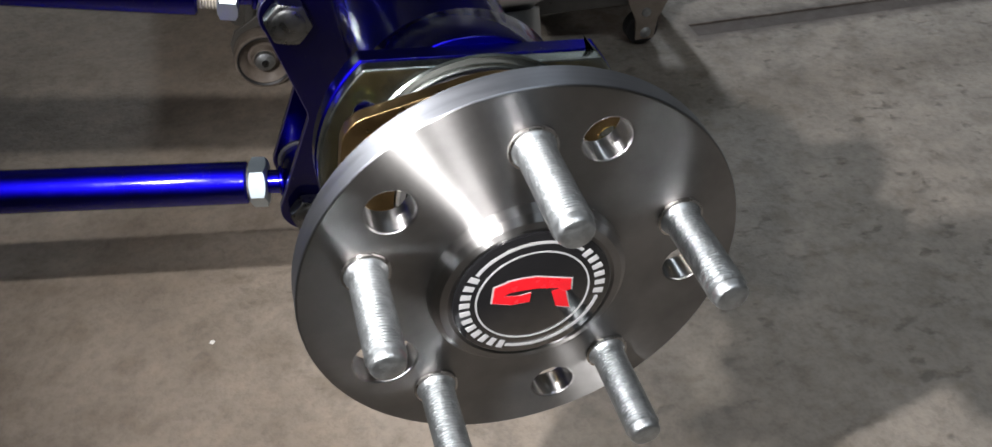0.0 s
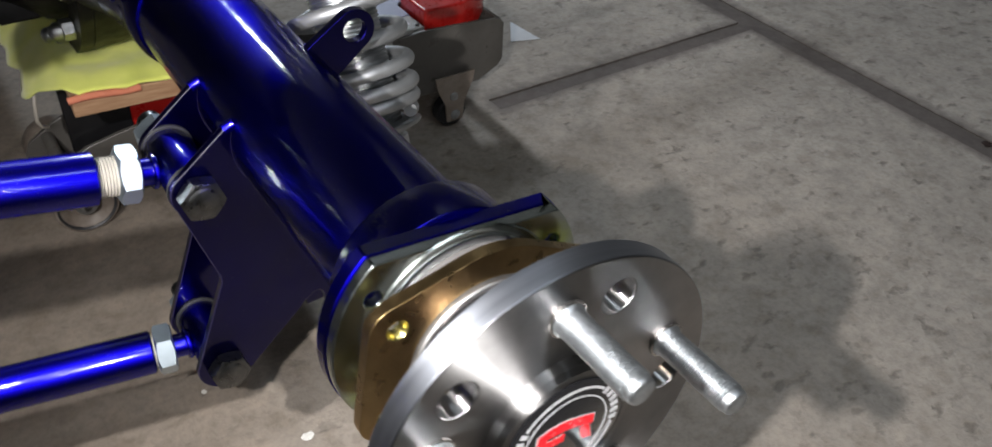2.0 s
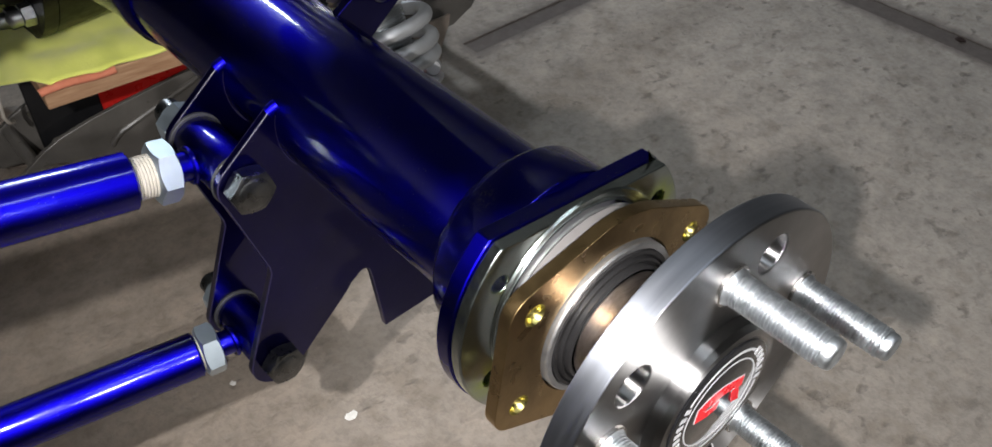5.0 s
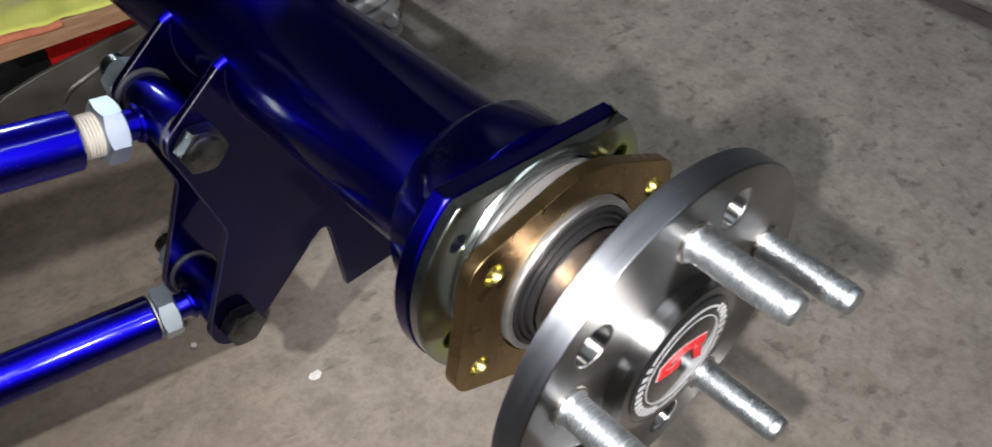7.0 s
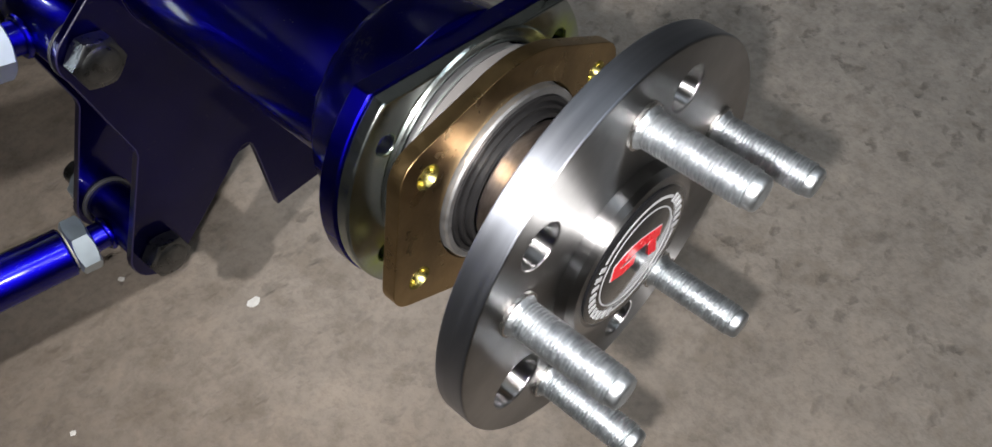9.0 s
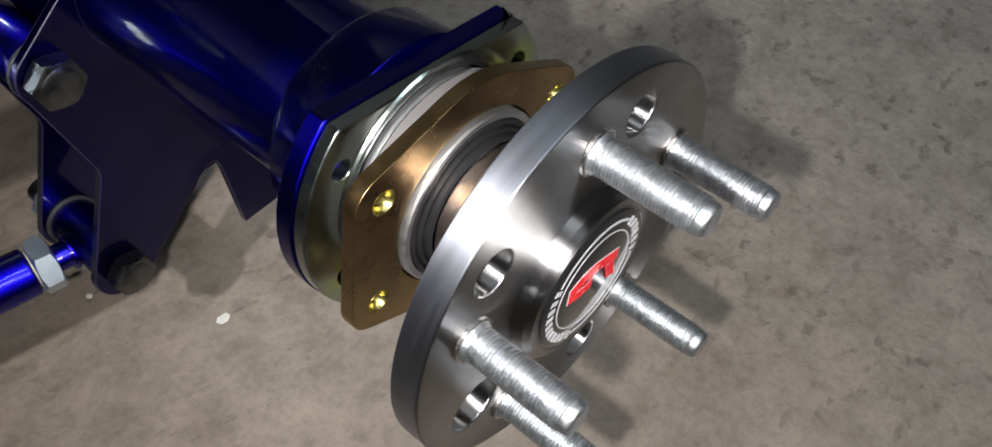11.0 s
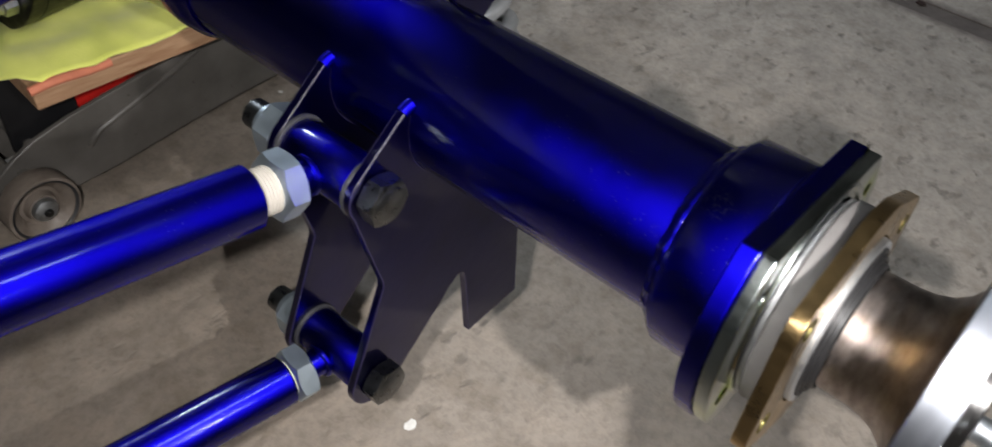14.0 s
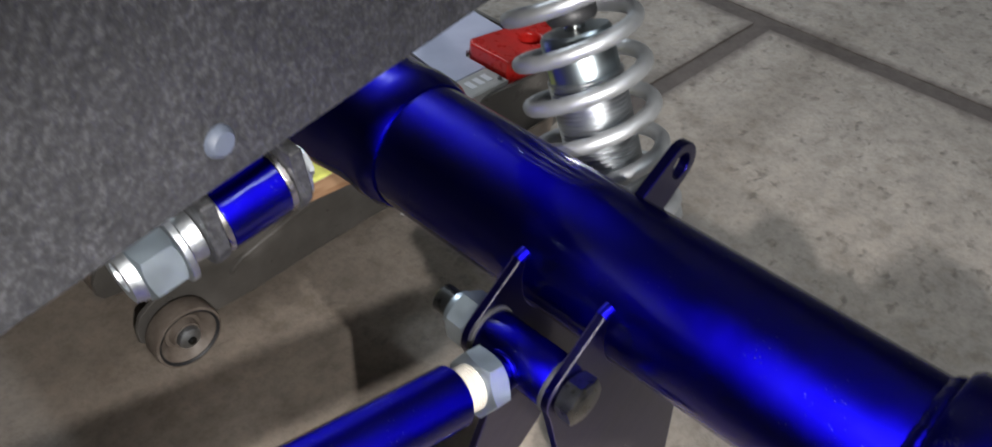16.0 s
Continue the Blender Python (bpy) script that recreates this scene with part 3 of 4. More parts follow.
# ---- axle shaft with its wheel flange ----
shaft = thing("axle_shaft", (0, 0, AXLE), "bare machined steel axle shaft with a five stud wheel flange", "axle shaft")
R_F = 0.0785
hole_ring = []
for k in range(5):
    a = radians(138 + 72 * k)
    hole_ring.append((0.0605 * math.cos(a), 0.0605 * math.sin(a), 0.0081))
hole_ring[1] = (0.0580 * math.cos(radians(208)), 0.0580 * math.sin(radians(208)), 0.0112)
STUDS = [(0.05715 * math.cos(radians(90 + 72 * k)), 0.05715 * math.sin(radians(90 + 72 * k))) for k in range(5)]
flange = part("wheel_flange", plate(circle(R_F, 160), 0.0, 0.0115, [circle(r, 32, x, z) for x, z, r in hole_ring], HUB), TURNED, shaft, bevel=0.0009, smooth=30)
flange.data.materials.append(RIM)
for f in flange.data.polygons:
    if abs(f.normal.y) < 0.3 and Vector((f.center.x, f.center.z)).length > 0.9 * R_F:
        f.material_index = 1
part("pilot_boss", lathe([(0.0, -0.0062), (0.0288, -0.0062), (0.0296, -0.0068), (0.0322, -0.0066), (0.0345, -0.0045), (0.0352, -0.0002), (0.0, -0.0002)], HUB, 96), TURNED, shaft)
part("neck", lathe([(0.0, 0.0117), (0.0360, 0.0117), (0.0318, 0.0145), (0.0284, 0.0190), (0.0264, 0.0245), (0.0256, 0.0310), (0.0254, 0.0430), (0.0, 0.0430)], HUB, 72), NECK, shaft, smooth=50)
part("seal_ring", lathe([(0.0256, 0.0440), (0.0266, 0.0430), (0.0275, 0.0438), (0.0279, 0.0462), (0.0289, 0.0452), (0.0300, 0.0453), (0.0304, 0.0476), (0.0312, 0.0464), (0.0327, 0.0466), (0.0330, 0.0484), (0.0330, 0.0500), (0.0256, 0.0500)], HUB, 72), SEAL, shaft, "dark rubber lip seal")
part("bearing_sleeve", lathe([(0.0331, 0.0478), (0.0334, 0.0472), (0.0354, 0.0472), (0.0360, 0.0480), (0.0360, 0.0640), (0.0331, 0.0640)], HUB, 80), SLEEVE, shaft, "bright steel bearing sleeve")
part("bearing_race", lathe([(0.0372, 0.0560), (0.0432, 0.0560), (0.0442, 0.0570), (0.0442, 0.0636), (0.0432, 0.0646), (0.0372, 0.0646)], HUB, 80), RACE, shaft, "pale bearing ring")
part("bearing_gap_ring", lathe([(0.0366, 0.0648), (0.0432, 0.0648), (0.0432, 0.0662), (0.0403, 0.0664), (0.0403, 0.0790), (0.0366, 0.0790)], HUB, 80), SLEEVE, shaft, "steel bearing body")
GTURN = -8.0
gold_pts = bolt_square(0.0450, 0.0240, GTURN)


def retainer_outline():
    """A four-cornered plate with rounded corners and a bowed top and bottom."""
    pts = []
    spots = [(-0.0450, -0.0240, 180, 255), (0.0450, -0.0240, 285, 360), (0.0450, 0.0240, 0, 75), (-0.0450, 0.0240, 105, 180)]
    for n, (x, z, a0, a1) in enumerate(spots):
        pts += arc(x, z, 0.0125, a0, a1, 6)
        if n == 0:
            pts += arc(0, 0, 0.0505, 246, 294, 8)
        if n == 2:
            pts += arc(0, 0, 0.0505, 66, 114, 8)
    c, s = math.cos(radians(GTURN)), math.sin(radians(GTURN))
    return [(c * x - s * z, s * x + c * z) for x, z in pts]


retainer = part("retainer_plate", plate(retainer_outline(), 0.0495, 0.0555, [circle(0.0370, 64)] + [circle(0.0049, 20, x, z) for x, z in gold_pts], HUB), GOLD, shaft, "yellow zinc plated bearing retainer plate", bevel=0.0007)
# added rings: their brighter yellow paints in the glint at each hole's edge
for x, z in gold_pts:
    part("hole_glint_ring", lathe([(0.0034, 0.0545), (0.0034, 0.0517), (0.0047, 0.0497), (0.00492, 0.0494), (0.00492, 0.0545)], HUB @ Matrix.Translation((x, 0, z)), 24), BRIGHTGOLD, retainer, "bright yellow countersunk ring added for the hole's glint")
# studs
RS = 0.00635
profile = [(0.0, 0.004), (0.0073, 0.004), (0.0073, -0.0016), (0.0068, -0.0026)]
profile += [(r, -y) for r, y in thread_profile(RS, 0.0030, 0.0372, 0.00127, 0.00048)]
profile += [(0.0058, -0.0376), (0.0057, -0.0398), (0.0052, -0.0408), (0.0046, -0.0411), (0.0, -0.0408)]
stud_mesh = mesh_of("wheel_stud", lathe(profile, seg=36), ZINC, 50)
rim = mesh_of("stud_shoulder", lathe([(0.0074, 0.0), (0.0082, 0.0), (0.0082, -0.0012), (0.0074, -0.0014)], seg=36), BORE, 40)
for n, (x, z) in enumerate(STUDS):
    stud = share("wheel_stud", stud_mesh, HUB @ pose(x, 0, z, 0, 37 * n, 0), shaft, "zinc plated threaded wheel stud")
    share("shoulder", rim, HUB @ pose(x, -0.0002, z), stud)
# round decal on the boss
decal = part("centre_cap", lathe([(0.0, -0.0063), (0.0280, -0.0063), (0.0280, -0.0072), (0.0275, -0.0075), (0.0, -0.0075)], HUB, 96), DECAL_BLACK, shaft, "glossy black round centre badge")


def ring_band(r0, r1, a0, a1, y, thick=0.00015, seg=60):
    outer = [(r1 * math.cos(radians(a0 + (a1 - a0) * k / seg)), r1 * math.sin(radians(a0 + (a1 - a0) * k / seg))) for k in range(seg + 1)]
    inner = [(r0 * math.cos(radians(a1 - (a1 - a0) * k / seg)), r0 * math.sin(radians(a1 - (a1 - a0) * k / seg))) for k in range(seg + 1)]
    return plate(outer + inner, y - thick, y, m=HUB)


YD = -0.00752
part("inner_ring", lathe([(0.0197, YD), (0.0203, YD), (0.0203, YD - 0.00015), (0.0197, YD - 0.00015)], HUB, 96), DECAL_WHITE, decal, "thin white ring")
part("upper_band", ring_band(0.0235, 0.0247, 46, 144, YD), DECAL_WHITE, decal, "white band")
part("lower_band", ring_band(0.0235, 0.0247, 247, 346, YD), DECAL_WHITE, decal, "white band")
for start, step, count in ((40, -9.6, 6), (149, 9.35, 11)):
    for k in range(count):
        a = start + step * k
        part("lettering_bar", ring_band(0.0222, 0.0258, a - 2.6, a + 2.6, YD, seg=3), DECAL_WHITE, decal, "short white bar")
SWOOSH = [(-0.0144, 0.0001), (-0.0136, 0.0070), (-0.0079, 0.0088), (-0.0035, 0.0091), (0.0010, 0.0087), (0.0070, 0.0069), (0.0134, 0.0050), (0.0134, -0.0001), (0.0116, -0.0003), (0.0134, -0.0088), (0.0084, -0.0069), (0.0066, 0.0004), (0.0095, 0.0015), (0.0012, 0.0034), (-0.0041, 0.0037), (-0.0085, 0.0036), (-0.0104, 0.0024), (-0.0047, 0.0013), (-0.0008, 0.0019), (-0.0012, -0.0024), (-0.0076, -0.0023)]
part("emblem_edge", plate([(x * 1.045, z * 1.07 - 0.0001) for x, z in SWOOSH], YD - 0.00012, YD, m=HUB), DECAL_WHITE, decal, "white edge of the emblem")
part("emblem", plate(SWOOSH, YD - 0.00030, YD - 0.00013, m=HUB), DECAL_RED, decal, "red curved emblem")


# ---- links, bushings and their bolts ----
def link(end, far, label, r, gap):
    """A round bar with a threaded end, a lock nut and a bushing across its end."""
    e, f = Vector(end), Vector(far)
    d = (f - e).normalized()
    bar = thing("link_bar", e, label, "suspension link", "suspension links")
    part("bushing_shell", lathe([(0.0078, -0.0215), (0.0135, -0.0215), (0.0140, -0.0205), (0.0140, 0.0205), (0.0135, 0.0215), (0.0078, 0.0215)], Matrix.Translation(e), 48), BLUE, bar)
    for y0, y1 in ((-0.0238, -0.0216), (0.0216, 0.0238)):
        part("bushing_washer", lathe([(0.0078, y0), (0.0152, y0), (0.0152, y1), (0.0078, y1)], Matrix.Translation(e), 48), RUBBER, bar, "dark rubber bushing face", bevel=0.0005)
    part("stem", rod(e + d * 0.0128, e + d * 0.0245, 0.0078), BLUE, bar)
    part("stem_weld", sweep([e + d * 0.0150 + 0.0088 * (math.cos(a) * Vector((0, 1, 0)) + math.sin(a) * d.cross(Vector((0, 1, 0))).normalized()) for a in (math.tau * k / 20 for k in range(21))], 0.0016, 8), BLUE, bar)
    part("lock_nut", hexagon(0.0285, 0.0230, 0.0345, along(e, f), round_end=0.10), BLUEZINC, bar, "bright zinc lock nut")
    m = along(e, f)
    part("thread", lathe([(0.0, 0.0346)] + thread_profile(0.0112, 0.0346, 0.0350 + gap, 0.0016, 0.0006) + [(0.0, 0.0350 + gap)], m, 36), NYLON, bar, "pale taped thread")
    part("bar_tube", lathe([(0.0, 0.0349 + gap), (r - 0.0014, 0.0349 + gap), (r, 0.0361 + gap), (r, (f - e).length), (0.0, (f - e).length)], m, 56), BLUE, bar)
    return bar


def through_bolt(x, z, y0, y1, label):
    """A hexagon bolt along y: head outside the near plate, nut and thread beyond the far one."""
    m = Matrix.Translation((x, 0, AXLE + z))
    b = thing("hex_bolt", (x, y0, AXLE + z), label, "bolt", "link bolts")
    part("head", merge(hexagon(0.0222, y0 - 0.0100, y0 - 0.0003, m @ pose(0, 0, 0, 0, 12, 0)), lathe([(0, y0 - 0.0112), (0.0072, y0 - 0.0112), (0.0092, y0 - 0.0101), (0, y0 - 0.0101)], m, 30)), OXIDE, b, "dark steel bolt head")
    part("shank", rod((x, y0, AXLE + z), (x, y1 + 0.029, AXLE + z), 0.0077, chamfer=0.0014), OXIDE, b)
    part("nut", hexagon(0.0250, y1 + 0.0003, y1 + 0.0135, m @ pose(0, 0, 0, 0, 25, 0), bore=0.0077), BLUEZINC, b, "bright zinc nut")
    part("nut_collar", lathe([(0.0080, y1 + 0.0136), (0.0106, y1 + 0.0136), (0.0098, y1 + 0.0175), (0.0080, y1 + 0.0175)], m, 30), BLUEZINC, b)
    return b


link((UPX, 0.2684, AXLE + UPZ), (-0.62, 0.3010, AXLE + 0.0725), "candy blue upper suspension link with a zinc lock nut", 0.0149, 0.0097)
link((LOX, 0.2684, AXLE + LOZ), (-0.62, 0.3580, AXLE - 0.1370), "candy blue lower suspension link with a zinc lock nut", 0.0140, 0.0008)
through_bolt(UPX, UPZ, 0.2400, 0.2968, "dark hexagon bolt with a zinc nut through the upper bracket ears")
through_bolt(LOX, LOZ, 0.2400, 0.2968, "dark hexagon bolt with a zinc nut through the lower bracket ears")

# ---- coilover behind the tube ----
LOW, TOP = Vector((0.0795, 0.2895, AXLE - 0.105)), Vector((0.0820, 0.408, AXLE + 0.150))
AX = (TOP - LOW).normalized()
CM = along(LOW, TOP) @ Matrix.Translation((0, -0.0882, 0))
coil = thing("coilover", LOW, "silver coil spring over an aluminium damper body", "coilover shock")
part("lower_eye", lathe([(0.008, -0.013), (0.017, -0.013), (0.017, 0.013), (0.008, 0.013)], Matrix.Translation(LOW), 40), ALLOY, coil, bevel=0.001)
part("lower_body", lathe([(0.0, 0.070), (0.0190, 0.071), (0.0215, 0.075), (0.0235, 0.095), (0.0235, 0.1298), (0.0, 0.1298)], CM, 56), ALLOY, coil)
part("spring_seat", lathe([(0.0, 0.1300), (0.0190, 0.1300), (0.0230, 0.1330), (0.0330, 0.1365), (0.0350, 0.1380), (0.0350, 0.1400), (0.030, 0.1412), (0.0, 0.1412)], CM, 56), ALLOY, coil, "machined alloy spring seat", bevel=0.0006)
part("threaded_body", lathe([(0.0, 0.1414)] + thread_profile(0.0222, 0.1414, 0.2495, 0.0026, 0.0010) + [(0.0, 0.2495)], CM, 64), ALLOY, coil, "finely threaded alloy body")
part("upper_sleeve", lathe([(0.0, 0.2497), (0.0208, 0.2497), (0.0208, 0.2735), (0.0192, 0.2760), (0.0, 0.2760)], CM, 56), SLEEVEBLUE, coil, "smooth bright alloy sleeve")
part("damper_rod", lathe([(0.0, 0.2762), (0.0062, 0.2762), (0.0062, 0.38), (0.0, 0.38)], CM, 32), CHROME, coil, "thin chromed damper rod")
part("rod_collar", lathe([(0.0063, 0.2805), (0.0130, 0.2805), (0.0146, 0.2830), (0.0146, 0.2875), (0.0130, 0.2900), (0.0063, 0.2900)], CM, 40), RUBBER, coil, "dark bump stop collar", bevel=0.0006)
R_S, WIRE = 0.0350, 0.0047
RISE = [0.1462, 0.1553, 0.1650, 0.1795, 0.2005, 0.2255, 0.2510, 0.2770, 0.3030, 0.3290, 0.3550]  # height at each full turn, closing up towards the seat
SIDE = Vector((0.699, -0.651, 0.296))
SIDE = (SIDE - AX * SIDE.dot(AX)).normalized()
ROUND = AX.cross(SIDE)
helix = []
for k in range((len(RISE) - 1) * 36 + 1):
    n, u = min(k // 36, len(RISE) - 2), k / 36 - min(k // 36, len(RISE) - 2)
    h = RISE[n] + (RISE[n + 1] - RISE[n]) * u
    a, tight = math.tau * k / 36, R_S - 0.0045 * max(0.0, 1 - k / 54)
    helix.append(LOW + AX * (h - 0.0882) + tight * (math.cos(a) * SIDE + math.sin(a) * ROUND))
part("spring", sweep(helix, WIRE, 14), SILVERPAINT, coil, "silver powder coated coil spring", smooth=60)

# ---- chassis panel and the bushing that hangs under its edge ----
CD = Vector((0.9833, 0.1789, 0.0326)).normalized()
CP = Matrix.Translation((-0.311, 0.2898, AXLE + 0.1132)) @ Matrix((CD, Vector((0, 0, 1)).cross(CD).normalized(), CD.cross(Vector((0, 0, 1)).cross(CD).normalized()))).transposed().to_4x4()
panel = thing("chassis_panel", CP @ Vector((0.1, 0, 0.1)), "dark grey speckled textured chassis panel with round plugs", "chassis panel")
part("face", box(-0.40, 0.46, 0.0, 0.004, 0.0, 0.34, CP), COATING, panel, bevel=0.0012)
part("return_flange", box(-0.40, 0.46, 0.0042, 0.030, 0.0, 0.004, CP), COATING, panel, bevel=0.001)
for x, z in ((0.1438, 0.0172), (0.288, 0.034)):
    part("plug", lathe([(0.0, -0.0035), (0.0042, -0.0033), (0.0057, -0.0018), (0.0061, -0.0002), (0.0, -0.0002)], CP @ Matrix.Translation((x, 0, z)), 36), PLUG, panel, "pale blue grey plastic plug")
BA, BB = Vector((-0.205, 0.335, AXLE + 0.084)), Vector((-0.100, 0.335, AXLE + 0.099))
bush = thing("bushing_bolt", (BA + BB) / 2, "blue sleeve bushing on a large zinc bolt between textured ears", "bushing")
BM = along(BA, BB)
part("sleeve", lathe([(0.006, 0.0375), (0.0143, 0.0375), (0.0143, 0.0635), (0.006, 0.0635)], BM, 56), BLUE, bush, "candy blue bushing sleeve", bevel=0.0004)
for y0, y1 in ((0.0350, 0.0374), (0.0636, 0.0662)):
    part("sleeve_ring", lathe([(0.006, y0), (0.0141, y0), (0.0143, y1), (0.006, y1)], BM, 48), BORE, bush, "bare steel sleeve end", bevel=0.0004)
for y0, y1 in ((0.0285, 0.0348), (0.0664, 0.0724)):
    EAR = arc(0, 0, 0.0152, -180, 0, 16) + [(0.0152, 0.020), (-0.0090, 0.020)]
    part("ear", plate(EAR, y0, y1, [circle(0.0062, 20)], BM), COATING, bush, "speckled dark grey mounting ear", bevel=0.0012)
part("shank", lathe([(0.0, 0.0), (0.0060, 0.0), (0.0060, 0.0747), (0.0, 0.0747)], BM, 36), ZINC, bush)
BN = BM @ Matrix.Translation((0, 0.0062, 0))
part("spacer", lathe([(0.0061, 0.0150), (0.0104, 0.0150), (0.0110, 0.0220), (0.0061, 0.0220)], BN, 40), ZINC, bush, bevel=0.0004)
part("washer", lathe([(0.0061, 0.0120), (0.0156, 0.0120), (0.0156, 0.0148), (0.0061, 0.0148)], BN, 48), ZINC, bush, bevel=0.0004)
part("nut", hexagon(0.0262, -0.0035, 0.0118, BN @ pose(0, 0, 0, 0, 18, 0), bore=0.0061), BLUEZINC, bush, "large bright zinc nut")
part("nut_collar", lathe([(0.0061, -0.0080), (0.0108, -0.0080), (0.0122, -0.0037), (0.0061, -0.0037)], BN, 40), ZINC, bush)
part("head_washer", lathe([(0.0061, 0.0726), (0.0128, 0.0726), (0.0128, 0.0746), (0.0061, 0.0746)], BM, 48), ZINC, bush, bevel=0.0004)
part("head", hexagon(0.0140, 0.0748, 0.0795, BM), ZINC, bush, "bright zinc bolt head")

# ---- floor jack ----
jack = thing("floor_jack", (0.15, 0.68, 0.0), "grey low trolley jack with a red handle socket", "floor jack")


def lofted(stations, thick):
    """A bent side plate: rows of x, lower edge, upper edge and y, with a thickness towards +y."""
    bm = bmesh.new()
    rows = [[bm.verts.new(p) for p in ((x, y, z0), (x, y, z1), (x, y + thick, z1), (x, y + thick, z0))] for x, z0, z1, y in stations]
    for a, b in zip(rows, rows[1:]):
        for k in range(4):
            bm.faces.new((a[k], a[(k + 1) % 4], b[(k + 1) % 4], b[k]))
    bm.faces.new(rows[0][::-1])
    bm.faces.new(rows[-1])
    return bm


# x, lower edge, upper edge and face of the near side plate; the far one mirrors it
BEND = [(-0.110, 0.026, 0.038, 0.640), (-0.104, 0.018, 0.052, 0.640), (-0.078, 0.014, 0.068, 0.640), (-0.060, 0.0135, 0.0755, 0.640), (-0.030, 0.0150, 0.0830, 0.6385), (0.000, 0.0165, 0.0878, 0.637), (0.035, 0.0190, 0.0912, 0.637), (0.070, 0.0220, 0.0945, 0.637), (0.130, 0.0260, 0.0995, 0.636), (0.200, 0.036, 0.110, 0.625), (0.290, 0.049, 0.128, 0.601), (0.361, 0.049, 0.124, 0.600), (0.388, 0.062, 0.121, 0.600), (0.394, 0.070, 0.114, 0.600)]
RIB = [(-0.0190, 0.6415, 0.0465), (-0.0180, 0.6380, 0.0505), (-0.0145, 0.6372, 0.0560), (-0.0070, 0.6370, 0.0608), (0.012, 0.6368, 0.0665), (0.032, 0.6368, 0.0722), (0.067, 0.6370, 0.0818), (0.090, 0.6380, 0.0900), (0.104, 0.6400, 0.0950)]
for flip in (1, -1):
    part("side_plate", lofted([(x, z0, z1, 0.68 + flip * (y - 0.68) - (0.005 if flip < 0 else 0)) for x, z0, z1, y in BEND], 0.005), JACKPAINT, jack, bevel=0.0012, smooth=30)
    part("side_rib", sweep([(x, 0.68 + flip * (y - 0.68), z) for x, y, z in RIB], 0.0030, 10), JACKPAINT, jack)
for y, out in ((0.622, 1), (0.738, -1)):
    m = Matrix.Translation((-0.079, y, 0.0302)) @ Matrix.Diagonal((0.9, out, 0.9, 1))
    wheel = part("front_wheel", lathe([(0.006, -0.0060), (0.0135, -0.0058), (0.0150, 0.0010), (0.0185, 0.0015), (0.0205, -0.0020), (0.0262, -0.0055), (0.0290, -0.0085), (0.0290, 0.0085), (0.006, 0.0085)], m, 56), RUSTY, jack, "worn steel front wheel")
    part("tyre", lathe([(0.0291, -0.0088), (0.0305, -0.0098), (0.0330, -0.0092), (0.0335, -0.0080), (0.0335, 0.0080), (0.0325, 0.0095), (0.0291, 0.0095)], m, 56), RUSTY, wheel, "worn brown steel tread")
    part("edge_ring", lathe([(0.0281, -0.0089), (0.0300, -0.0102), (0.0306, -0.0102), (0.0306, -0.0080), (0.0281, -0.0080)], m, 56), RUBBER, wheel, "dark rim of the wheel")
    part("axle_cap", lathe([(0.0, -0.0128), (0.0060, -0.0124), (0.0105, -0.0105), (0.0118, -0.0080), (0.0118, -0.0062), (0.0, -0.0062)], m, 36), ZINC, wheel, "round axle end")
    part("axle_tip", lathe([(0.0, -0.0160), (0.0030, -0.0158), (0.0040, -0.0145), (0.0040, -0.0129), (0.0, -0.0129)], m, 24), OXIDE, wheel)
part("front_axle", rod((-0.079, 0.612, 0.0302), (-0.079, 0.748, 0.0302), 0.0052), OXIDE, jack)
part("cross_tube", rod((-0.086, 0.6445, 0.054), (-0.086, 0.7155, 0.054), 0.0060), JACKPAINT, jack)
part("cross_tube", rod((-0.060, 0.6445, 0.064), (-0.060, 0.7155, 0.064), 0.0050), JACKPAINT, jack)
for x, y, out in ((0.325, 0.6065, -1), (0.325, 0.7535, 1)):
    caster = part("rear_caster", lathe([(0.004, -0.008), (0.017, -0.008), (0.0185, -0.006), (0.0185, 0.006), (0.017, 0.008), (0.004, 0.008)], Matrix.Translation((x, y, 0.0185)), 36), RUBBER, jack, "small dark caster wheel")
    FORK = [(-0.026, 0.070), (0.026, 0.070), (0.024, 0.058), (0.013, 0.034), (0.0105, 0.010), (-0.0105, 0.010), (-0.013, 0.034), (-0.024, 0.058)]
    y0 = y + out * 0.0130
    part("fork", plate(FORK, y0 - 0.0014, y0 + 0.0014, [circle(0.0042, 16, 0.0, 0.0185)], Matrix.Translation((x, 0, 0))), FORKSTEEL, caster, "worn bare steel fork", bevel=0.0008)
    part("caster_pin", lathe([(0.0, -0.0172), (0.0040, -0.0168), (0.0062, -0.0150), (0.0062, -0.0146), (0.0040, -0.0146), (0.0040, 0.0120), (0.0, 0.0120)], Matrix.Translation((x, y, 0.0185)) @ Matrix.Diagonal((1, -out, 1, 1)), 24), ZINC, caster)
    part("fork_screw", lathe([(0.0, -0.0172), (0.0045, -0.0165), (0.0052, -0.0146), (0.0, -0.0146)], Matrix.Translation((x - 0.002, y, 0.043)) @ Matrix.Diagonal((1, -out, 1, 1)), 20), ZINC, caster)
part("rear_plate", box(0.388, 0.393, 0.6053, 0.7557, 0.060, 0.118), JACKPAINT, jack, bevel=0.001)
part("lift_arm", merge(box(-0.050, 0.25, 0.667, 0.673, 0.050, 0.092), box(-0.050, 0.25, 0.695, 0.701, 0.050, 0.092)), JACKPAINT, jack, bevel=0.001)
